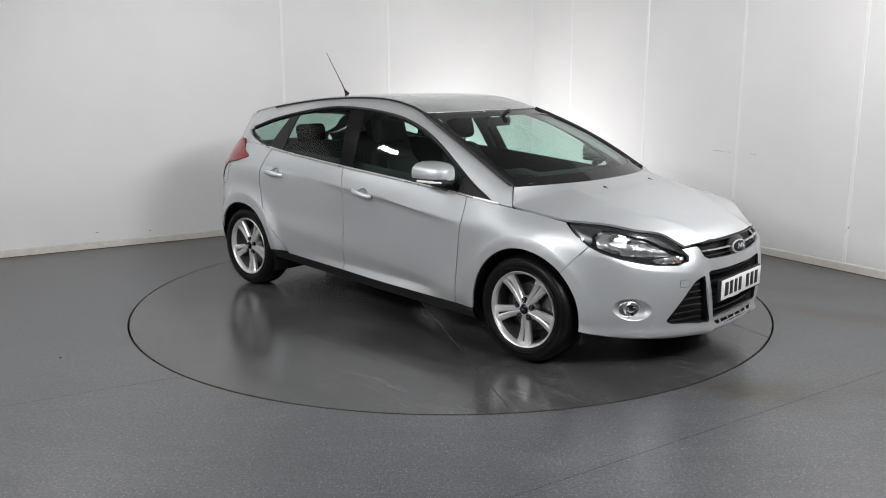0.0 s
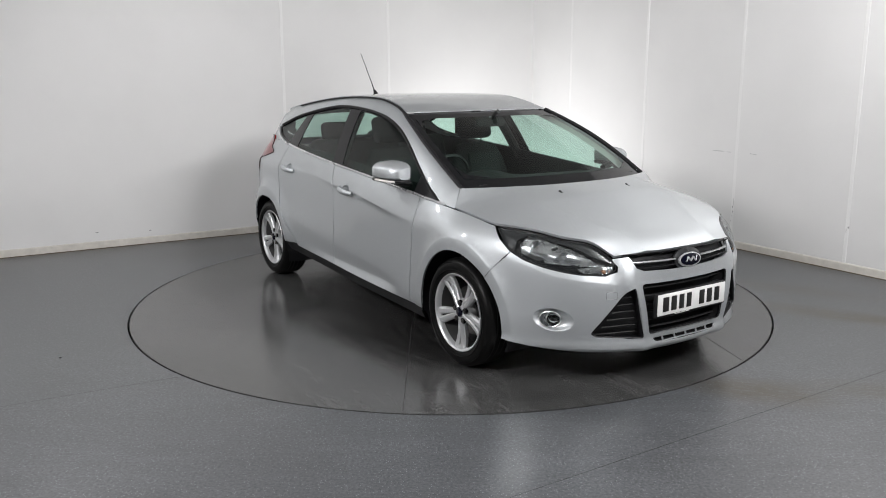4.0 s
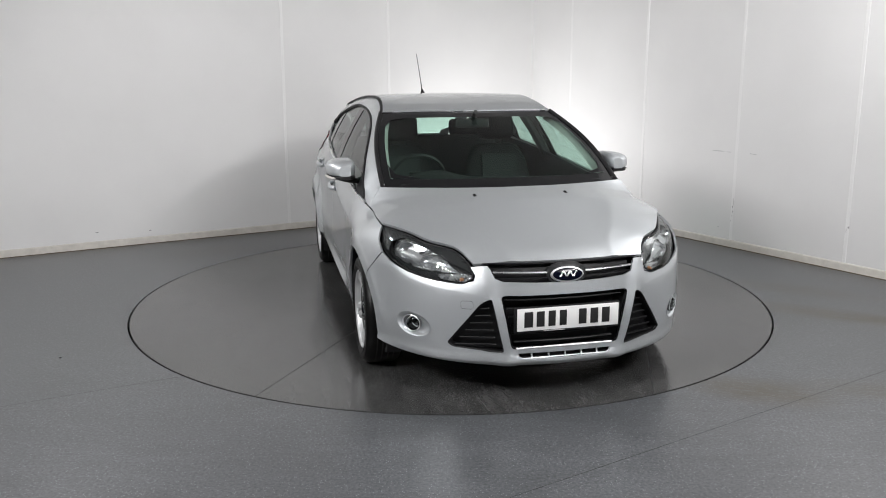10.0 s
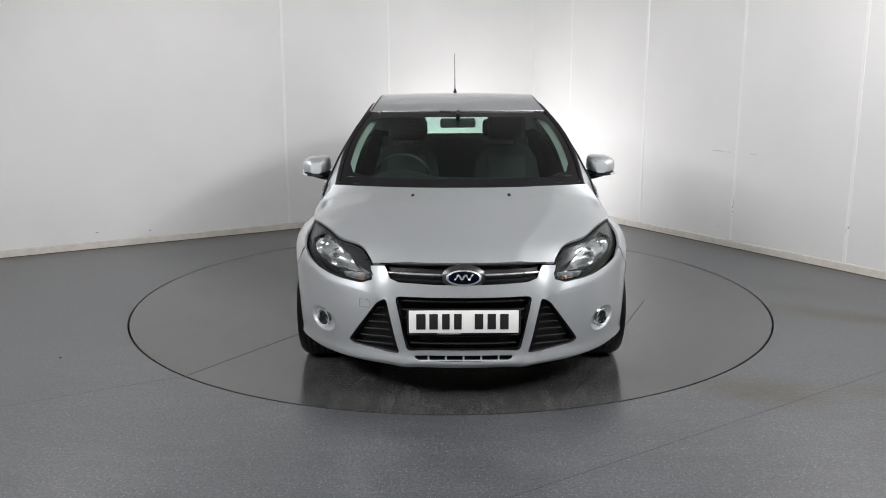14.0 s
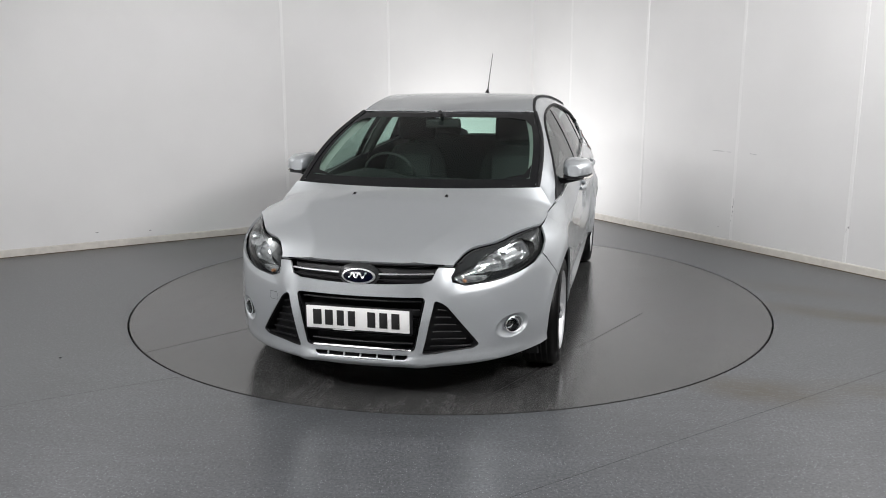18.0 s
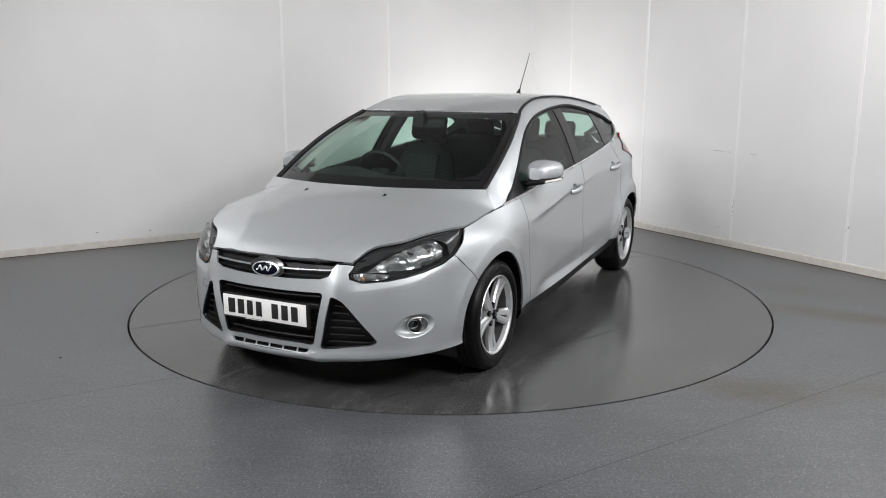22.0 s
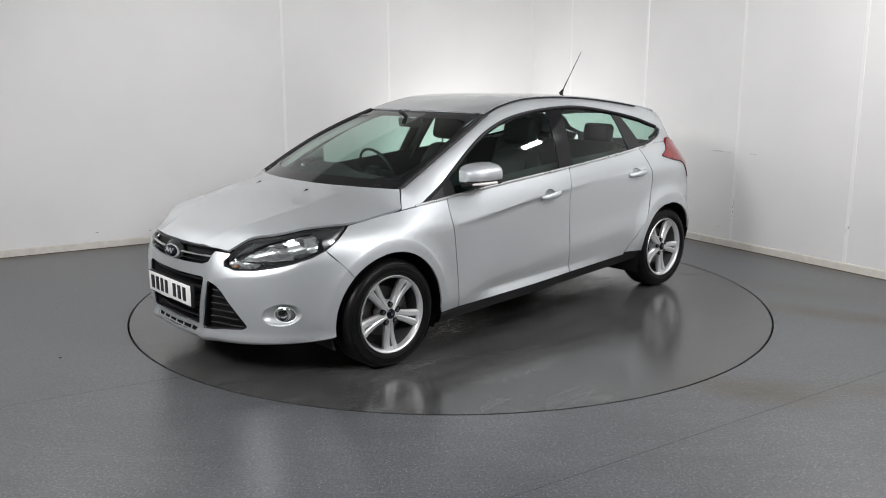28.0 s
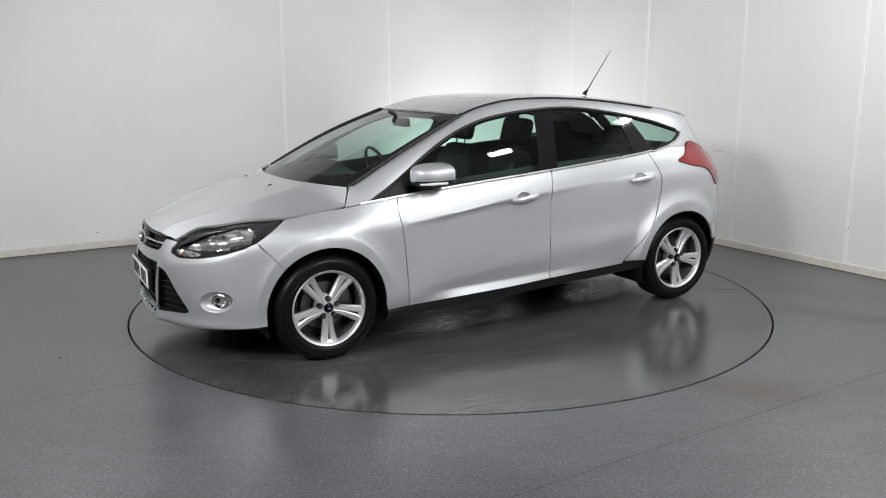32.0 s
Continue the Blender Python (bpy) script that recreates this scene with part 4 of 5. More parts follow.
SLOT = round_poly([(qy(0.245, 0.26), 0.262), (qy(0.225, 0.237), 0.236), (-qy(0.225, 0.237), 0.236), (-qy(0.245, 0.26), 0.262)], 0.012)
FOGC = (q_at(1.905, 0.706, 0.377), 0.377)


def fog_outline(k):
    return [(FOGC[0] + k * 0.078 * math.cos(a) + k * 0.012 * math.sin(a), FOGC[1] + k * 0.058 * math.sin(a)) for a in np.linspace(0, 2 * math.pi, 29)[:-1]]


FOG = fog_outline(1.0)
FOG_R = [(-q, z) for q, z in FOG[::-1]]
LIP = [[(sg * q_at(x, side(x, z), z), z) for x, z in ln] for sg in (1, -1) for ln in lip_lines(AXF, -4, 42)]
KICK = [[(q, z) for q in np.linspace(-w, w, 70)] for z, w in ((0.208, 0.34), (0.218, 0.50), (0.229, 0.62))]
SHOULDER = [[(sg * qy(y, crease_z(y) + dz), crease_z(y) + dz) for y in np.linspace(0.41, 0.80, 22)] for sg in (1, -1) for dz in (-0.004, 0.004)]
bumper = finish(patch_bm(bump_outline, [GRILLE, TRI, TRI_R, SLOT, FOG, FOG_R], nose, 0.03, 0.012, 0.8, lines=SHOULDER + LIP + KICK), "front_bumper", PAINT, car, True, "silver front bumper with large trapezoid openings")


def recess(poly, depth, wall_mat, back_mat, parent, name="grille_recess"):
    wall = loft_bm([[nose(q, z, 0.001) for q, z in poly], [nose(q * 0.995, z, -depth) for q, z in poly]], True)
    finish(wall, name, wall_mat, parent)
    finish(patch_bm([(q * 0.995, z) for q, z in poly], [], lambda q, z: nose(q, z, -depth), 0.06), name, back_mat, parent)


def slat(parent, q0, q1, z0, z1, depth, r, material, name="slat", flat=0.6):
    finish(tube_bm([nose(q0 + (q1 - q0) * k / 16, z0 + (z1 - z0) * k / 16, depth) for k in range(17)], r, 8, flat), name, material, parent)


lower_grille = finish(tube_bm([nose(q, z, -0.008) for q, z in GRILLE + GRILLE[:1]], 0.007, 6), "lower_grille", GLOSSB, car, True, "black slatted lower grille")
recess(GRILLE, 0.09, BLACK, BLACK, lower_grille)
for k in range(6):
    z = 0.315 + 0.042 * k
    w = qy(0.272 + (z - 0.285) * 0.21, z) - 0.01
    slat(lower_grille, -w, w, z, z, -0.034, 0.009, BLACK)
for sg, poly in ((1, TRI), (-1, TRI_R)):
    side_grille = finish(tube_bm([nose(q, z, -0.006) for q, z in poly + poly[:1]], 0.005, 6), "side_grille", BLACK, car, True, "black triangular side grille with slats")
    recess(poly, 0.055, BLACK, BLACK, side_grille)
    for k in range(6):
        z = 0.302 + 0.037 * k
        f = (z - 0.285) / 0.24
        slat(side_grille, sg * (qy(0.345 + 0.05 * f, z)), sg * (qy(0.545 - 0.145 * f, z)), z + 0.004, z - 0.004, -0.022, 0.006, BLACK)
slot = finish(tube_bm([nose(q, z, -0.004) for q, z in SLOT + SLOT[:1]], 0.004, 6), "lower_slot", PAINT, car, True, "slim lower air slot with dividers")
recess(SLOT, 0.04, BLACK, BLACK, slot, "slot_recess")
for k in range(5):
    y = -0.17 + 0.085 * k
    finish(tube_bm([nose(math.copysign(qy(y, 0.25), y) if abs(y) > 1e-3 else 0, z, -0.012) for z in (0.234, 0.25, 0.264)], 0.005, 6), "divider", PAINT, slot)
# black valance under the bumper
val = []
for q in np.linspace(-0.745, 0.745, 40):
    z0 = half[0][1] + 0.045 * abs(q / 0.8) ** 2
    val.append([nose(q, z0 + 0.004, -0.008), nose(q, z0 - 0.02, -0.03), nose(q, z0 - 0.035, -0.06), Vector((1.35, nose(q, z0).y * 0.8, 0.17))])
finish(loft_bm(val), "lower_valance", BLACK, car, True, "black lower lip")

TOW = round_poly([(-qy(0.452, 0.50), 0.523), (-qy(0.505, 0.50), 0.523), (-qy(0.505, 0.50), 0.485), (-qy(0.452, 0.50), 0.485)], 0.008)
finish(tube_bm([nose(q, z, 0.0) for q, z in TOW + TOW[:1]], 0.0009, 6), "tow_eye_cover_joint", MASKM, car)

# upper grille with badge
UP = round_poly([(qy(0.39, 0.66), 0.700), (qy(0.352, 0.63), 0.605), (-qy(0.352, 0.63), 0.605), (-qy(0.39, 0.66), 0.700)], 0.012)
upper_grille = finish(patch_bm(UP, [], lambda q, z: nose(q, z, -0.045), 0.05, 0.004), "upper_grille", BLACK, car, True, "slim black upper grille with bright bars")
for z, w, r in ((0.657, 0.362, 0.009), (0.632, 0.352, 0.006)):
    for sg in (1, -1):
        slat(upper_grille, sg * qy(0.10, z), sg * qy(w, z), z, z + 0.004, -0.012, r, SATIN if r > 0.008 else GLOSSB, "grille_bar", 0.55)
finish(tube_bm([nose(q, 0.698 - 0.004 * abs(q), -0.012) for q in np.linspace(-0.40, 0.40, 30)], 0.008, 8, 0.6), "grille_top_edge", GLOSSB, upper_grille)


def disc_patch(rx, rz, bulge, n=40, rings=5):
    """An oval shield facing +x, slightly domed."""
    bm = bmesh.new()
    rows = []
    for i in range(rings + 1):
        f = i / rings
        rows.append([(bulge * (1 - f * f), rx * f * math.cos(a), rz * f * math.sin(a)) for a in [2 * math.pi * k / n for k in range(n)]])
    c = bm.verts.new((bulge, 0, 0))
    vv = [[bm.verts.new(p) for p in r] for r in rows[1:]]
    vv.append([bm.verts.new((-0.012, rx * math.cos(2 * math.pi * k / n), rz * math.sin(2 * math.pi * k / n))) for k in range(n)])
    for k in range(n):
        bm.faces.new((c, vv[0][k], vv[0][(k + 1) % n]))
        for i in range(len(vv) - 1):
            bm.faces.new((vv[i][k], vv[i + 1][k], vv[i + 1][(k + 1) % n], vv[i][(k + 1) % n]))
    return bm


def placed(bm, m):
    bm.transform(m)
    return bm


BADGE = pose(2.134, 0, 0.640, 0, -14, 0)
surround = finish(placed(disc_patch(0.104, 0.058, 0.020), BADGE @ pose(0.010, 0, 0.007)), "badge_surround", MASKM, car, True, "dark moulded badge surround")
badge = finish(placed(disc_patch(0.084, 0.038, 0.010), BADGE @ pose(0.024, 0, 0)), "badge", SATIN, car, True, "oval dark blue maker's badge with a bright rim")
finish(placed(disc_patch(0.074, 0.0305, 0.007), BADGE @ pose(0.0285, 0, 0)), "badge_field", BLUE, badge)
script = [BADGE @ Vector((0.0375 - 0.25 * y * y, y, 0.011 * math.sin(y * 190) * (1 if y > -0.03 else 0.8) + 0.002)) for y in np.linspace(0.044, -0.044, 60)]
finish(tube_bm(script, lambda u: 0.0036 + 0.0012 * math.sin(u * 40), 6), "badge_mark", SATIN, badge)

# number plate: characters as plain bars
plate = box("number_plate", (0.006, 0.520, 0.111), pose(2.186, 0, 0.440, 0, 0, 0), WHITEP, car, 0.0028, "white front number plate with black bars")
for yy, w in ((0.203, 0.044), (0.143, 0.040), (0.085, 0.036), (0.028, 0.036), (-0.072, 0.040), (-0.132, 0.040), (-0.192, 0.040)):
    box("bar", (0.002, w, 0.076), pose(2.190, -yy, 0.441), BARM, plate, 0.0008)

box("plate_holder", (0.02, 0.54, 0.125), pose(2.172, 0, 0.437), BLACK, plate, 0.004)
box("bar", (0.0012, 0.11, 0.0035), pose(2.1828, -0.07, 0.3795), WHITEP, plate)

# fog lamps
for sg in (1, -1):
    rows = []
    for k, dp in ((1.05, 0.003), (0.97, 0.0), (0.86, -0.016), (0.60, -0.026), (0.30, -0.030)):
        rows.append([nose(sg * q, z, dp) for q, z in fog_outline(k)])
    fog = finish(loft_bm(rows, True), "fog_lamp", PAINT, car, True, "round fog lamp in an oval silver recess with a bright ring")
    ov = [(FOGC[0] + 0.014 + 0.044 * math.cos(a), FOGC[1] + 0.041 * math.sin(a)) for a in np.linspace(0, 2 * math.pi, 29)[:-1]]
    finish(tube_bm([nose(sg * q, z, -0.006) for q, z in ov + ov[:1]], 0.0022, 6), "trim_ring", SATIN, fog)
    hole = [(FOGC[0] + 0.004 + 0.027 * math.cos(a), FOGC[1] + 0.036 * math.sin(a)) for a in np.linspace(0, 2 * math.pi, 25)[:-1]]
    finish(patch_bm(ov, [hole], lambda q, z: nose(sg * q, z, -0.016), 0.02), "trim_plate", TRIMG, fog)
    c = nose(sg * (FOGC[0] + 0.004), FOGC[1], -0.018)
    ax = Vector((1, 0.42 * sg, 0)).normalized()
    m = Matrix.Translation(c) @ ax.to_track_quat("Y", "Z").to_matrix().to_4x4()
    finish(lathe_bm([(0.028, -0.02), (0.033, 0.0), (0.037, 0.010), (0.040, 0.008), (0.042, -0.02)], 28, m), "bezel", CHROME, fog)
    finish(lathe_bm([(0.0, 0.010), (0.013, 0.009), (0.025, 0.005), (0.031, 0.0)], 24, m), "lens", CLEAR, fog)
    finish(lathe_bm([(0.0, -0.03), (0.012, -0.026), (0.023, -0.012), (0.031, 0.0)], 24, m), "bowl", MASKM, fog)

# headlights
TOPL = curve_pts([(1.550, 0.781, 0.808), (1.726, 0.697, 0.792), (1.852, 0.621, 0.766), (1.938, 0.510, 0.742), (2.016, 0.455, 0.690), (2.066, 0.447, 0.652)], 24)
LOWL = curve_pts([(1.560, 0.792, 0.800), (1.668, 0.806, 0.714), (1.80, 0.748, 0.652), (1.945, 0.638, 0.614), (2.045, 0.508, 0.603), (2.074, 0.453, 0.630)], 24)


def lamp_surf(t, s, off=0.0, sg=1):
    i = min(int(t * 24), 23)
    u = t * 24 - i
    a = Vector(TOPL[i]).lerp(Vector(TOPL[i + 1]), u)
    b = Vector(LOWL[i]).lerp(Vector(LOWL[i + 1]), u)
    p = a.lerp(b, s)
    n = Vector((0.72, 0.62, 0.32)).normalized()
    p += n * (0.030 * math.sin(math.pi * s) * math.sin(math.pi * min(max(t, 0), 1)) ** 0.6 + off)
    p.y *= sg
    return p


for sg in (1, -1):
    hl = finish(loft_bm([[lamp_surf(t, s, -0.045, sg) for s in np.linspace(0.02, 0.98, 9)] for t in np.linspace(0.03, 0.98, 25)]), "headlight", MASKM, car, True, "long swept headlight with a black housing and clear lens")
    finish(loft_bm([[lamp_surf(t, s, 0.0, sg) for s in np.linspace(0, 1, 9)] for t in np.linspace(0, 1, 25)]), "lens", CLEAR, hl)
    edge = [lamp_surf(t, 0.0, -0.002, sg) for t in np.linspace(0, 1, 25)] + [lamp_surf(t, 1.0, -0.002, sg) for t in np.linspace(1, 0, 25)]
    finish(tube_bm(edge, 0.0032, 6), "lens_seal", BLACK, hl)
    # black mask along the upper edge and the rear tip
    mask = [(0.0, 0.5), (0.05, 0.0), (0.5, 0.0), (0.98, 0.02), (0.96, 0.25), (0.82, 0.30), (0.66, 0.34), (0.50, 0.18), (0.36, 0.12), (0.20, 0.14), (0.18, 0.6), (0.24, 0.95), (0.06, 0.95)]
    finish(patch_bm(round_poly(mask, 0.03, 2), [], lambda t, s: lamp_surf(t, s, -0.010, sg), 0.08, 0.003), "mask", MASKM, hl)
    main = round_poly([(0.195, 0.17), (0.40, 0.15), (0.62, 0.36), (0.76, 0.56), (0.64, 0.70), (0.44, 0.86), (0.28, 0.87), (0.21, 0.55)], 0.02, 2)
    finish(patch_bm(main, [], lambda t, s: lamp_surf(t, s, -0.036 - 0.007 * math.sin(t * 34) - 0.005 * math.sin(s * 12 + 9 * t), sg), 0.05, 0.003), "reflector", REFLECT, hl, False)
    ind = round_poly([(0.62, 0.82), (0.80, 0.50), (0.92, 0.45), (0.95, 0.65), (0.90, 0.88), (0.66, 0.93)], 0.03, 2)
    finish(patch_bm(ind, [], lambda t, s: lamp_surf(t, s, -0.030 - 0.004 * math.sin(t * 120), sg), 0.03, 0.003), "indicator_reflector", REFLECT, hl, False)
    c = lamp_surf(0.80, 0.80, -0.018, sg)
    finish(lathe_bm([(0.0, 0.014), (0.007, 0.010), (0.010, -0.006)], 14, Matrix.Translation(c) @ Vector((1, 0.5 * sg, 0.1)).to_track_quat("Y", "Z").to_matrix().to_4x4()), "indicator_bulb", AMBER, hl)
    for tt, ss, rr in ((0.33, 0.50, 0.040), (0.52, 0.58, 0.032)):
        c = lamp_surf(tt, ss, -0.028, sg)
        m = Matrix.Translation(c) @ Vector((1, 0.35 * sg, 0.05)).to_track_quat("Y", "Z").to_matrix().to_4x4()
        finish(lathe_bm([(0.0, -0.045), (rr * 0.4, -0.040), (rr * 0.75, -0.022), (rr, 0.0), (rr + 0.004, 0.0)], 22, m), "reflector_bowl", REFLECT, hl)
        finish(lathe_bm([(0.0, -0.004), (0.010, -0.008), (0.012, -0.03)], 14, m), "bulb_cap", STEEL, hl)

# ---- door mirrors ----
for sg in (1, -1):
    def shell(lo, hi, k):
        rows = []
        for x, yi, yo, f in ((0.565, 0.842, 0.986, 0.86), (0.577, 0.830, 0.994, 0.97), (0.625, 0.822, 0.998, 1.0), (0.69, 0.822, 0.994, 0.98), (0.74, 0.828, 0.980, 0.90), (0.775, 0.840, 0.956, 0.74), (0.795, 0.860, 0.928, 0.50)):
            cy, ry = (yi + yo) / 2, (yo - yi) / 2
            row = []
            for a in np.linspace(0, 2 * math.pi, 33)[:-1]:
                ca, sa = math.cos(a), math.sin(a)
                up = abs(sa) ** (0.62 if sa > 0 else 0.3)
                z = lo + (hi - lo) * (0.35 + 0.65 * f * up * (1 - 0.22 * ca)) if sa > 0 else lo + (hi - lo) * 0.35 * (1 - up)
                row.append(Vector((x, sg * (cy + ry * math.copysign(abs(ca) ** k, ca)), z)))
            rows.append(row)
        return loft_bm(rows, True, True)
    mir = finish(shell(0.984, 1.083, 0.62), "door_mirror", PAINT, car, True, "silver door mirror with a clear indicator strip and black foot")
    low = shell(0.984, 0.958, 0.6)
    finish(low, "lower_shell", BLACK, mir)
    finish(tube_bm([(0.70, sg * 0.80, 0.945), (0.70, sg * 0.86, 0.952), (0.685, sg * 0.92, 0.965)], lambda u: 0.026 - 0.004 * u, 10, 0.7), "foot", BLACK, mir)
    finish(tube_bm([(0.782, sg * 0.920, 0.974), (0.768, sg * 0.954, 0.974), (0.72, sg * 0.984, 0.975), (0.62, sg * 0.994, 0.976)], 0.009, 8, 0.9), "indicator", INDIC, mir)
    box("mirror_glass", (0.004, 0.10, 0.085), pose(0.572, sg * 0.915, 1.018), CHROME, mir, 0.001)
    finish(patch_bm([(1.088, 0.868), (1.03, 0.885), (0.86, 0.982), (0.805, 1.012), (0.795, 0.908)], [], lambda x, z: Vector((x, sg * (house(x, z) + 0.003), z)), 0.03, 0.006), "mirror_corner", BLACK, mir)

# ---- door handles ----
for dx, dz, hx in ((0.005, 0.832, doors_f), (-0.955, 0.894, doors_r)):
    for ob, sg in zip(hx, (1, -1)):
        path = []
        for k in range(15):
            u = -1 + 2 * k / 14
            x = dx + u * 0.095
            path.append(Vector((x, sg * (side(x, dz) + 0.030 * (1 - abs(u) ** 3) + 0.002), dz - u * 0.095 * 0.11)))
        h = finish(tube_bm(path, lambda u: 0.0115 + 0.003 * math.sin(math.pi * u), 10, 1.3), "door_handle", PAINT, ob, True)
        hc = HANDLE_F if hx is doors_f else HANDLE_R
        rows = [[Vector((x, sg * (side(x, z) - dp), z)) for x, z in handle_hole(*hc, kk)] for kk, dp in ((1.02, -0.0005), (0.96, 0.003), (0.80, 0.014), (0.45, 0.021), (0.05, 0.023))]
        finish(loft_bm(rows, True), "handle_cup", PAINT, ob)

# ---- wheels ----
def wheel(cx, cy, sg, spin):
    w = tagged(new("wheel"), "silver five twin-spoke alloy wheel with a black tyre")
    w.parent = car
    w.matrix_local = pose(cx, cy, HUB_Z) @ (Matrix() if sg > 0 else pose(0, 0, 0, 0, 0, 180))
    tyre = [(0.205, -0.175), (0.225, -0.195), (0.265, -0.203), (0.290, -0.190), (0.303, -0.165), (0.304, -0.10), (0.303, -0.038), (0.292, -0.012), (0.277, 0.0), (0.258, 0.004), (0.235, 0.0), (0.219, -0.008), (0.213, -0.02), (0.205, -0.03)]
    t = finish(lathe_bm(tyre, 64), "tyre", RUBBER, w, True, "black road tyre")
    for y in (-0.055, -0.085, -0.118, -0.148):
        finish(lathe_bm([(0.3038, y - 0.004), (0.3040, y), (0.3038, y + 0.004)], 64), "groove", BARM, t)
    for r, y in ((0.242, 0.0025), (0.281, -0.002)):
        finish(lathe_bm([(r - 0.002, y), (r, y + 0.0025), (r + 0.002, y)], 64), "rib", RUBBER, t)
    rim_p = [(0.216, -0.012), (0.219, -0.006), (0.216, -0.002), (0.208, -0.006), (0.203, -0.016), (0.199, -0.036)]
    finish(lathe_bm(rim_p, 64), "rim", ALLOY, w)
    finish(lathe_bm([(0.199, -0.036), (0.193, -0.085), (0.190, -0.16)], 64), "barrel", BARREL, w)
    bms = []
    for k in range(5):
        a = spin + k * 72
        for s in (1, -1):
            rows = []
            for r, c, wd, y, dp in ((0.030, 0.010, 0.012, -0.022, 0.03), (0.070, 0.0135, 0.0150, -0.026, 0.03), (0.115, 0.0168, 0.0166, -0.028, 0.03), (0.160, 0.0225, 0.0185, -0.024, 0.03), (0.190, 0.0268, 0.0206, -0.017, 0.028), (0.207, 0.0290, 0.0222, -0.011, 0.02)):
                # outer flank of each arm falls away
                pts = [(c * s - wd * s, y - dp), (c * s - wd * s, y - 0.005), (c * s - wd * s * 0.55, y), (c * s + wd * s * 0.5, y - 0.002), (c * s + wd * s, y - 0.012), (c * s + wd * s, y - dp)]
                rows.append([Vector((r, yy, tt)) for tt, yy in pts])
            bm = loft_bm(rows, True, True)
            bm.transform(pose(0, 0, 0, 0, -a, 0))
            bms.append(bm)
        rows = []
        for r, wd, y in ((0.03, 0.012, -0.030), (0.075, 0.008, -0.034), (0.10, 0.006, -0.04)):
            rows.append([Vector((r, y, -wd)), Vector((r, y + 0.003, 0)), Vector((r, y, wd))])
        web = loft_bm(rows)
        web.transform(pose(0, 0, 0, 0, -a, 0))
        bms.append(web)
        rows = [[Vector((r, y, -wd)), Vector((r, y + 0.002, 0)), Vector((r, y, wd))] for r, wd, y in ((0.186, 0.014, -0.022), (0.207, 0.018, -0.013))]
        end = loft_bm(rows)
        end.transform(pose(0, 0, 0, 0, -a, 0))
        bms.append(end)
    finish(join_bm(*bms), "spokes", ALLOY, w, True, "", 16)
    finish(lathe_bm([(0.0, -0.030), (0.045, -0.031), (0.068, -0.038), (0.074, -0.06), (0.070, -0.09)], 40), "hub", ALLOY, w)
    cap = finish(lathe_bm([(0.0, -0.010), (0.018, -0.012), (0.026, -0.018), (0.027, -0.032)], 28), "centre_cap", BLUE, w)
    finish(lathe_bm([(0.026, -0.020), (0.0285, -0.019), (0.029, -0.03)], 28), "cap_ring", CHROME, cap)
    for dy in (-0.007, 0.0, 0.007):
        box("cap_mark", (0.022 - abs(dy), 0.0012, 0.003), pose(0.0, -0.0098 - abs(dy) * 0.1, dy), CHROME, cap)
    for k in range(5):
        a = radians(spin + 36 + k * 72)
        m = Matrix.Translation((0.052 * math.cos(a), -0.021, 0.052 * math.sin(a)))
        finish(lathe_bm([(0.0, 0.004), (0.009, 0.003), (0.0105, -0.004), (0.0105, -0.02)], 6, m), "wheel_nut", STEEL, w)
        # black ring puts the recess shade round each nut into colour
        finish(lathe_bm([(0.0115, -0.001), (0.016, -0.0005), (0.0175, -0.012)], 14, m), "nut_seat", GLOSSB, w)
    finish(lathe_bm([(0.06, -0.10), (0.138, -0.10), (0.138, -0.122), (0.06, -0.122)], 48), "brake_disc", STEEL, w)
    box("brake_caliper", (0.09, 0.05, 0.13), pose(-0.115, -0.105, 0.03, 0, 12, 0), STEEL, w, 0.012)
    finish(lathe_bm([(0.0, -0.125), (0.19, -0.13), (0.19, -0.16)], 40), "brake_backplate", BARM, w)
    return w


wheel(AXF, 0.897, 1, 270)
wheel(AXR, 0.890, 1, 262)
wheel(AXF, -0.897, -1, 270)
wheel(AXR, -0.890, -1, 268)

# ---- tail, underbody, aerial ----
edge_x = mono([0.34, 0.78, 0.80, 0.90, 1.0, 1.09, 1.12, 1.22, 1.30], [-1.965, -1.935, -1.915, -1.965, -1.915, -1.85, -1.785, -1.685, -1.56])


def tail_row(z, n=25, pull=0.0):
    """One level of the rear end, from the right edge to the left."""
    zr = z_belt(XR)
    w = mid_side(XR, z) if z < zr else mid_side(XR, zr) - (z - zr) * 0.60
    xr, xe = x_rear(z), edge_x(z)
    u = min((XR - xe) / (XR - xr), 0.999)
    a1 = math.acos(u ** (PT / 2))
    row = []
    for v in np.linspace(-1, 1, n):
        a = abs(v) * a1
        row.append(Vector((XR - (XR - xr) * math.cos(a) ** (2 / PT) + pull, math.copysign(w * math.sin(a) ** (2 / PT), v), z)))
    return row


finish(loft_bm([tail_row(z) for z in np.linspace(0.80, 1.05, 10)]), "tailgate", PAINT, car, True, "silver tailgate lower panel")
glass_rows = [tail_row(z, 25, 0.004) for z in np.linspace(1.05, 1.285, 9)]
finish(loft_bm([r[3:22] for r in glass_rows]), "rear_window", SIDE_G, car, True, "green-tinted rear window")
finish(join_bm(loft_bm([r[:4] for r in glass_rows]), loft_bm([r[21:] for r in glass_rows])), "rear_pillar", PAINT, car)
sp = []
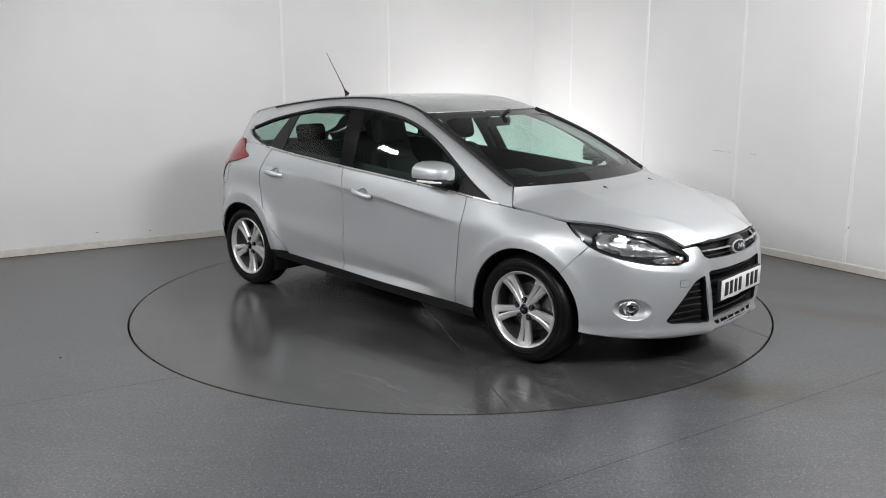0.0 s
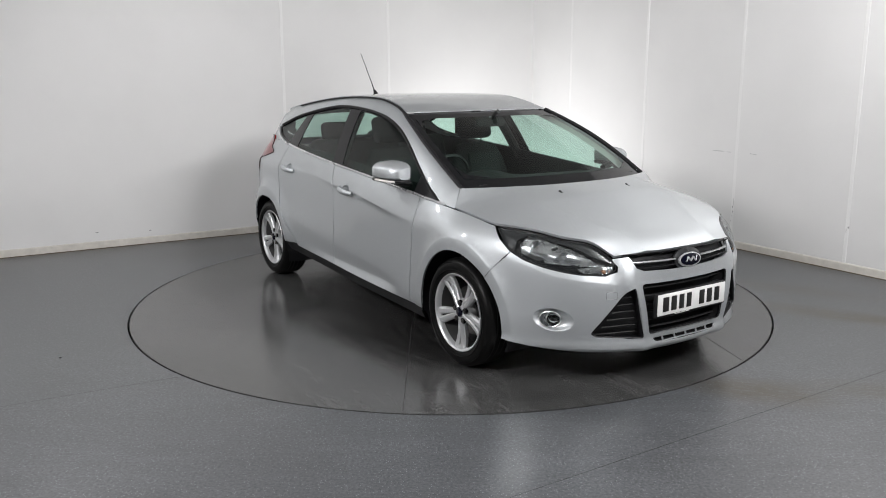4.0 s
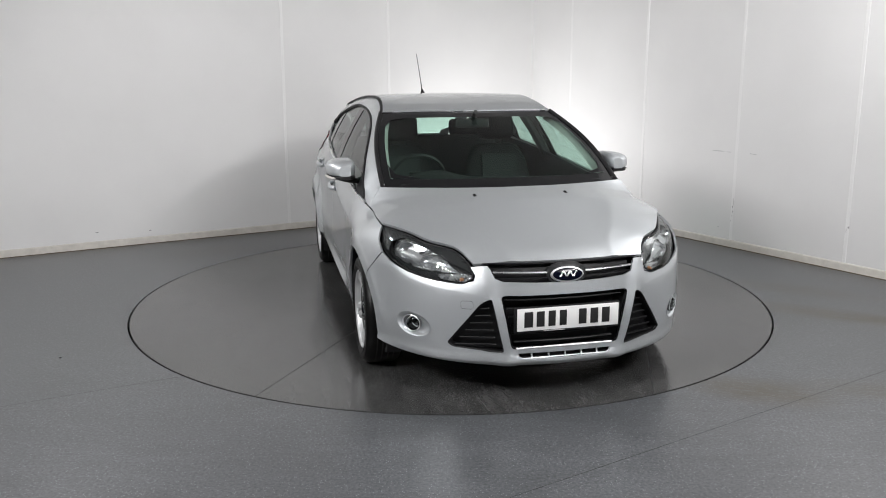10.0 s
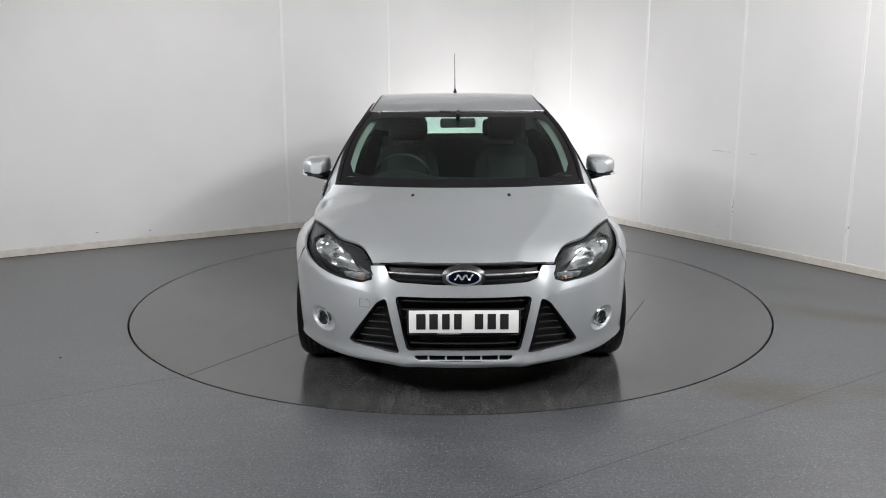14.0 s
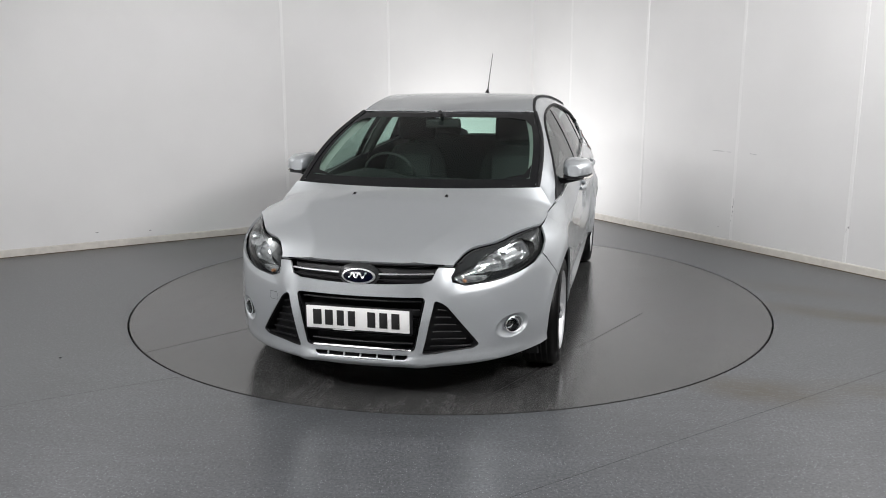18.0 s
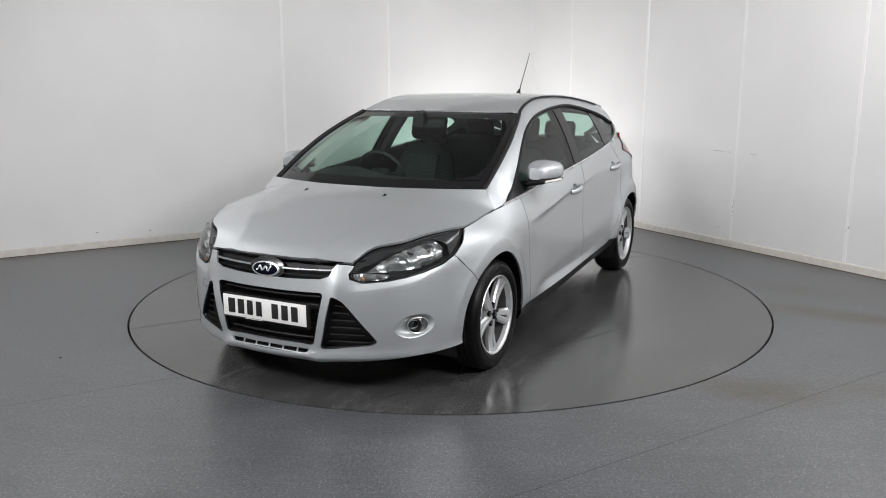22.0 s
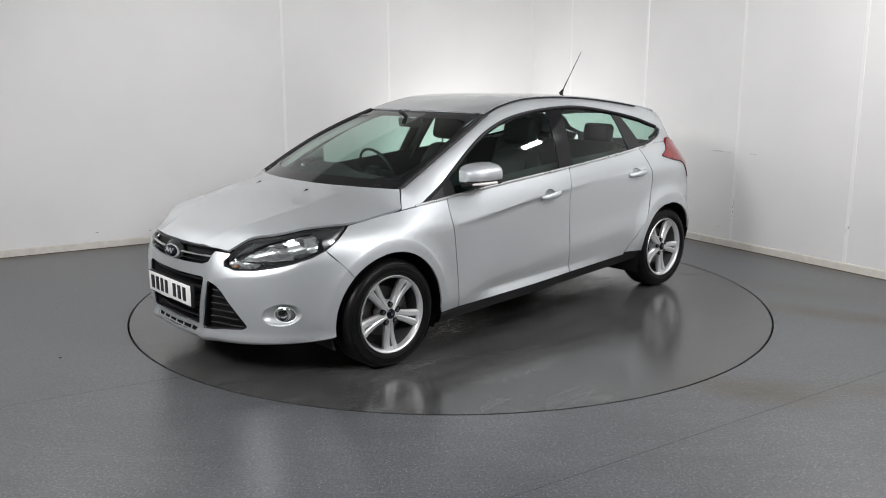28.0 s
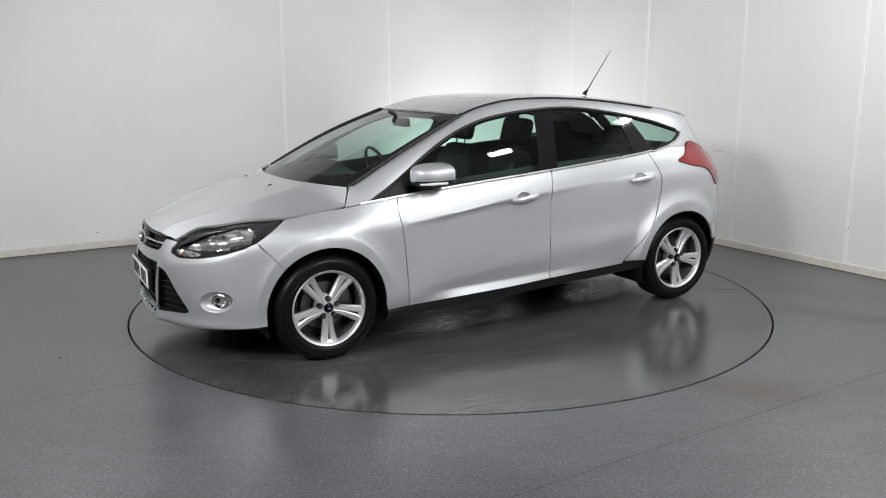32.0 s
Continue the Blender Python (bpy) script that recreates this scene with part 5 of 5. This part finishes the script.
for v in np.linspace(-1, 1, 25):
    x0, ys = -1.58, 0.560
    z0 = roof_z(-1.58) + crown(-1.58) * (1 - abs(v) ** 2.4)
    bk = 0.075 * abs(v) ** 4
    sp.append([Vector((x, w * v, z0 + dz)) for x, w, dz in ((x0, ys, 0.002), (-1.66 + 0.3 * bk, ys - 0.002, -0.008), (-1.715 + bk, 0.548, -0.024), (-1.738 + bk, 0.542, -0.044), (-1.728 + bk, 0.538, -0.066), (-1.64, 0.535, -0.074))])
finish(loft_bm(sp, False, True), "rear_spoiler", PAINT, car, True, "silver roof spoiler")
finish(loft_bm([tail_row(z, 25, -0.004) for z in np.linspace(0.465, 0.79, 10)]), "rear_bumper", PAINT, car, True, "silver rear bumper")
rbl = []
for f in (0.0, 0.2, 0.55, 1.0):
    rbl.append([Vector((x, side(x, 0.36) - 0.003 - 0.05 * f * f, (0.420 + min((-1.66 - x) / 0.24, 1.0) * 0.036) * (1 - f) + 0.225 * f)) for x in np.linspace(-1.655, -2.015, 14)])
finish(loft_bm([tail_row(z, 25, -0.002 + 0.3 * (0.44 - z)) for z in (0.468, 0.36, 0.26)]), "rear_valance", BLACK, car)
pair("rear_lower_trim", loft_bm(rbl), BLACK, "black lower rear bumper trim")
finish(join_bm(box_bm(1.9, 1.30, 0.03, pose(0, 0, 0.215)), box_bm(0.55, 0.96, 0.03, pose(1.35, 0, 0.22)), box_bm(0.75, 0.96, 0.03, pose(-1.55, 0, 0.26)), box_bm(0.02, 0.8, 0.20, pose(-1.93, 0, 0.36))), "underbody", BLACK, car)
finish(tube_bm([Vector((-1.135, 0, 1.440)), Vector((-1.145, 0, 1.455)), Vector((-1.165, 0, 1.475))], lambda u: 0.020 - 0.014 * u, 10), "aerial_base", BLACK, car)
finish(tube_bm([Vector((-1.16, 0, 1.470)), Vector((-1.215, 0, 1.548)), Vector((-1.376, 0, 1.768))], lambda u: 0.0045 - 0.0022 * u, 8), "aerial", BLACK, car, True, "thin raked roof aerial")

# ---- cabin ----
def seat(y, bx=0.0):
    s = finish(box_bm(0.52, 0.50, 0.16, pose(0.12 + bx, y, 0.52, 0, -6, 0), 0.05, 4), "front_seat", CLOTH, car, True, "charcoal cloth front seat with a grey insert")
    rows = []
    for f, wd, dp in ((0.0, 0.23, 0.075), (0.2, 0.255, 0.085), (0.5, 0.255, 0.08), (0.8, 0.225, 0.065), (0.97, 0.17, 0.05), (1.0, 0.12, 0.03)):
        cx, cz = -0.09 + bx - 0.16 * f, 0.54 + 0.54 * f
        rows.append([Vector((cx + dp * math.copysign(abs(math.cos(a)) ** 0.7, math.cos(a)), y + wd * math.copysign(abs(math.sin(a)) ** 0.6, math.sin(a)), cz)) for a in np.linspace(0, 2 * math.pi, 25)[:-1]])
    finish(loft_bm(rows, True, True), "backrest", CLOTH, s)
    box("backrest_insert", (0.03, 0.28, 0.44), pose(-0.085 + bx, y, 0.80, 0, -17, 0), CLOTH2, s, 0.012)
    box("headrest", (0.10, 0.28, 0.19), pose(-0.265 + bx, y, 1.205, 0, -14, 0), CLOTH, s, 0.04, seg=4)
    for dy in (-0.06, 0.06):
        finish(tube_bm([(-0.245 + bx, y + dy, 1.05), (-0.26 + bx, y + dy, 1.15)], 0.006, 6), "headrest_post", BLACK, s)
    return s


seat(0.37)
seat(-0.37)
bench = finish(box_bm(0.50, 1.26, 0.18, pose(-0.72, 0, 0.52, 0, -5, 0), 0.05, 4), "rear_bench", CLOTH, car, True, "charcoal cloth rear bench with headrests")
box("backrest", (0.16, 1.24, 0.60), pose(-1.02, 0, 0.80, 0, -20, 0), CLOTH, bench, 0.05, seg=4)
for y in (0.36, -0.36):
    box("headrest", (0.09, 0.25, 0.14), pose(-1.16, y, 1.15, 0, -12, 0), CLOTH, bench, 0.035, seg=4)
box("parcel_shelf", (0.50, 1.16, 0.03), pose(-1.50, 0, 0.99), DARKIN, car, 0.008)
dash = []
for x, z in ((1.17, 0.915), (1.08, 0.950), (0.92, 0.965), (0.80, 0.945), (0.74, 0.89), (0.72, 0.78), (0.75, 0.60), (0.85, 0.45)):
    dash.append([Vector((x - 0.06 * (1 - abs(v)) * (1 if x < 0.95 else 0), (0.66 if x > 1.1 else 0.70) * v, z + 0.055 * math.exp(-((v + 0.52) / 0.24) ** 2) * (1 if 0.76 < x < 1.0 else 0))) for v in np.linspace(-1, 1, 31)])
finish(loft_bm(dash), "dashboard", DARKIN, car, True, "dark moulded dashboard")
steer = finish(placed(lathe_bm([(0.170, 0.0), (0.180, 0.014), (0.190, 0.0), (0.180, -0.014), (0.170, 0.0)], 36), pose(0.43, -0.37, 0.912) @ Vector((-0.92, 0, 0.40)).to_track_quat("Y", "Z").to_matrix().to_4x4()), "steering_wheel", DARKIN, car, True, "black steering wheel")
sm = pose(0.43, -0.37, 0.912) @ Vector((-0.92, 0, 0.40)).to_track_quat("Y", "Z").to_matrix().to_4x4()
box("steering_boss", (0.14, 0.05, 0.11), sm @ pose(0, -0.01, 0), DARKIN, steer, 0.02)
box("steering_spoke", (0.34, 0.02, 0.035), sm @ pose(0, -0.005, 0.01), DARKIN, steer, 0.008)
box("steering_spoke", (0.035, 0.02, 0.16), sm @ pose(0, -0.005, -0.09), DARKIN, steer, 0.008)
box("column", (0.10, 0.28, 0.10), sm @ pose(0, -0.17, 0), DARKIN, steer, 0.03)
box("rear_view_mirror", (0.03, 0.235, 0.062), pose(0.43, 0, 1.275, 0, 8, 0), DARKIN, car, 0.014, "black rear-view mirror", 3)
finish(tube_bm([(0.45, 0, 1.30), (0.49, 0, 1.335), (0.52, 0, 1.35)], 0.014, 8), "mirror_stalk", DARKIN, car)
for sg in (1, -1):
    finish(patch_bm([(0.85, 0.30), (0.85, 0.93), (-0.2, 1.02), (-1.1, 1.07), (-1.3, 0.95), (-1.0, 0.55), (-0.85, 0.30)], [], lambda x, z: Vector((x, sg * (min(side(x, z), house(x, max(z, 0.95))) - 0.075), z)), 0.12, 0.01), "door_trim", DARKIN, car)
    finish(loft_bm([[Vector((x, sg * (house(x, line_z(roof_line, x)) - d), line_z(roof_line, x) - e)) for d, e in ((0.025, 0.02), (0.03, 0.06), (0.0, 0.075))] for x in np.linspace(0.95, -1.4, 30)]), "cabin_rail", LINER, car)
    finish(tube_bm([Vector((-0.24 - 0.24 * (z - 0.99), sg * (house(-0.25, z) - 0.065), z)) for z in np.linspace(0.95, 1.34, 10)], 0.035, 8), "pillar_trim", DARKIN, car)
pair("quarter_trim", patch_bm([(-1.0, 0.6), (-1.05, 1.04), (-1.3, 1.075), (-1.5, 1.12), (-1.72, 1.08), (-1.80, 0.86), (-1.76, 0.66)], [], on_side(-0.045), 0.08), DARKIN)
box("cabin_floor", (2.2, 1.30, 0.02), pose(-0.15, 0, 0.30), DARKIN, car)
box("bulkhead", (0.02, 1.30, 0.55), pose(1.00, 0, 0.60), DARKIN, car)
box("boot_floor", (0.9, 1.05, 0.02), pose(-1.55, 0, 0.62), DARKIN, car)
for k, sg in ((23, 1), (1, -1)):
    col = scr_rows[k]
    finish(loft_bm([[p + Vector((-0.016, sg * 0.004, -0.018)), p + Vector((-0.04, -sg * 0.026, -0.034)), p + Vector((-0.07, sg * 0.002, -0.03))] for p in col[1:20]]), "pillar_lining", LINER, car)
# wipers lie along the foot of the screen
for y0, y1 in ((0.60, -0.02), (-0.05, -0.62)):
    pth = []
    for k in range(13):
        y = y0 + (y1 - y0) * k / 12
        v = abs(y) / 0.735
        pth.append(Vector((1.125 + 0.20 * (1 - v ** 2.2) - 0.035 - 0.035 * math.sin(math.pi * k / 12), y, 0.964 + 0.013 * math.sin(math.pi * k / 12))))
    finish(tube_bm(pth, 0.007, 6), "wiper", BLACK, car, True, "black windscreen wiper")


def motions():
    """The deck and the car turn evenly together."""
    rows_car, rows_deck = [], []
    for k in range(33):
        a = TURN_0 + TURN_RATE * k
        m = pose(0, 0, 0, 0, 0, a)
        rows_deck.append((float(k), m))
        rows_car.append((float(k), m @ pose(CAR_OFF[0], CAR_OFF[1], 0)))
    walk(turntable, rows_deck)
    walk(car, rows_car)


motions()
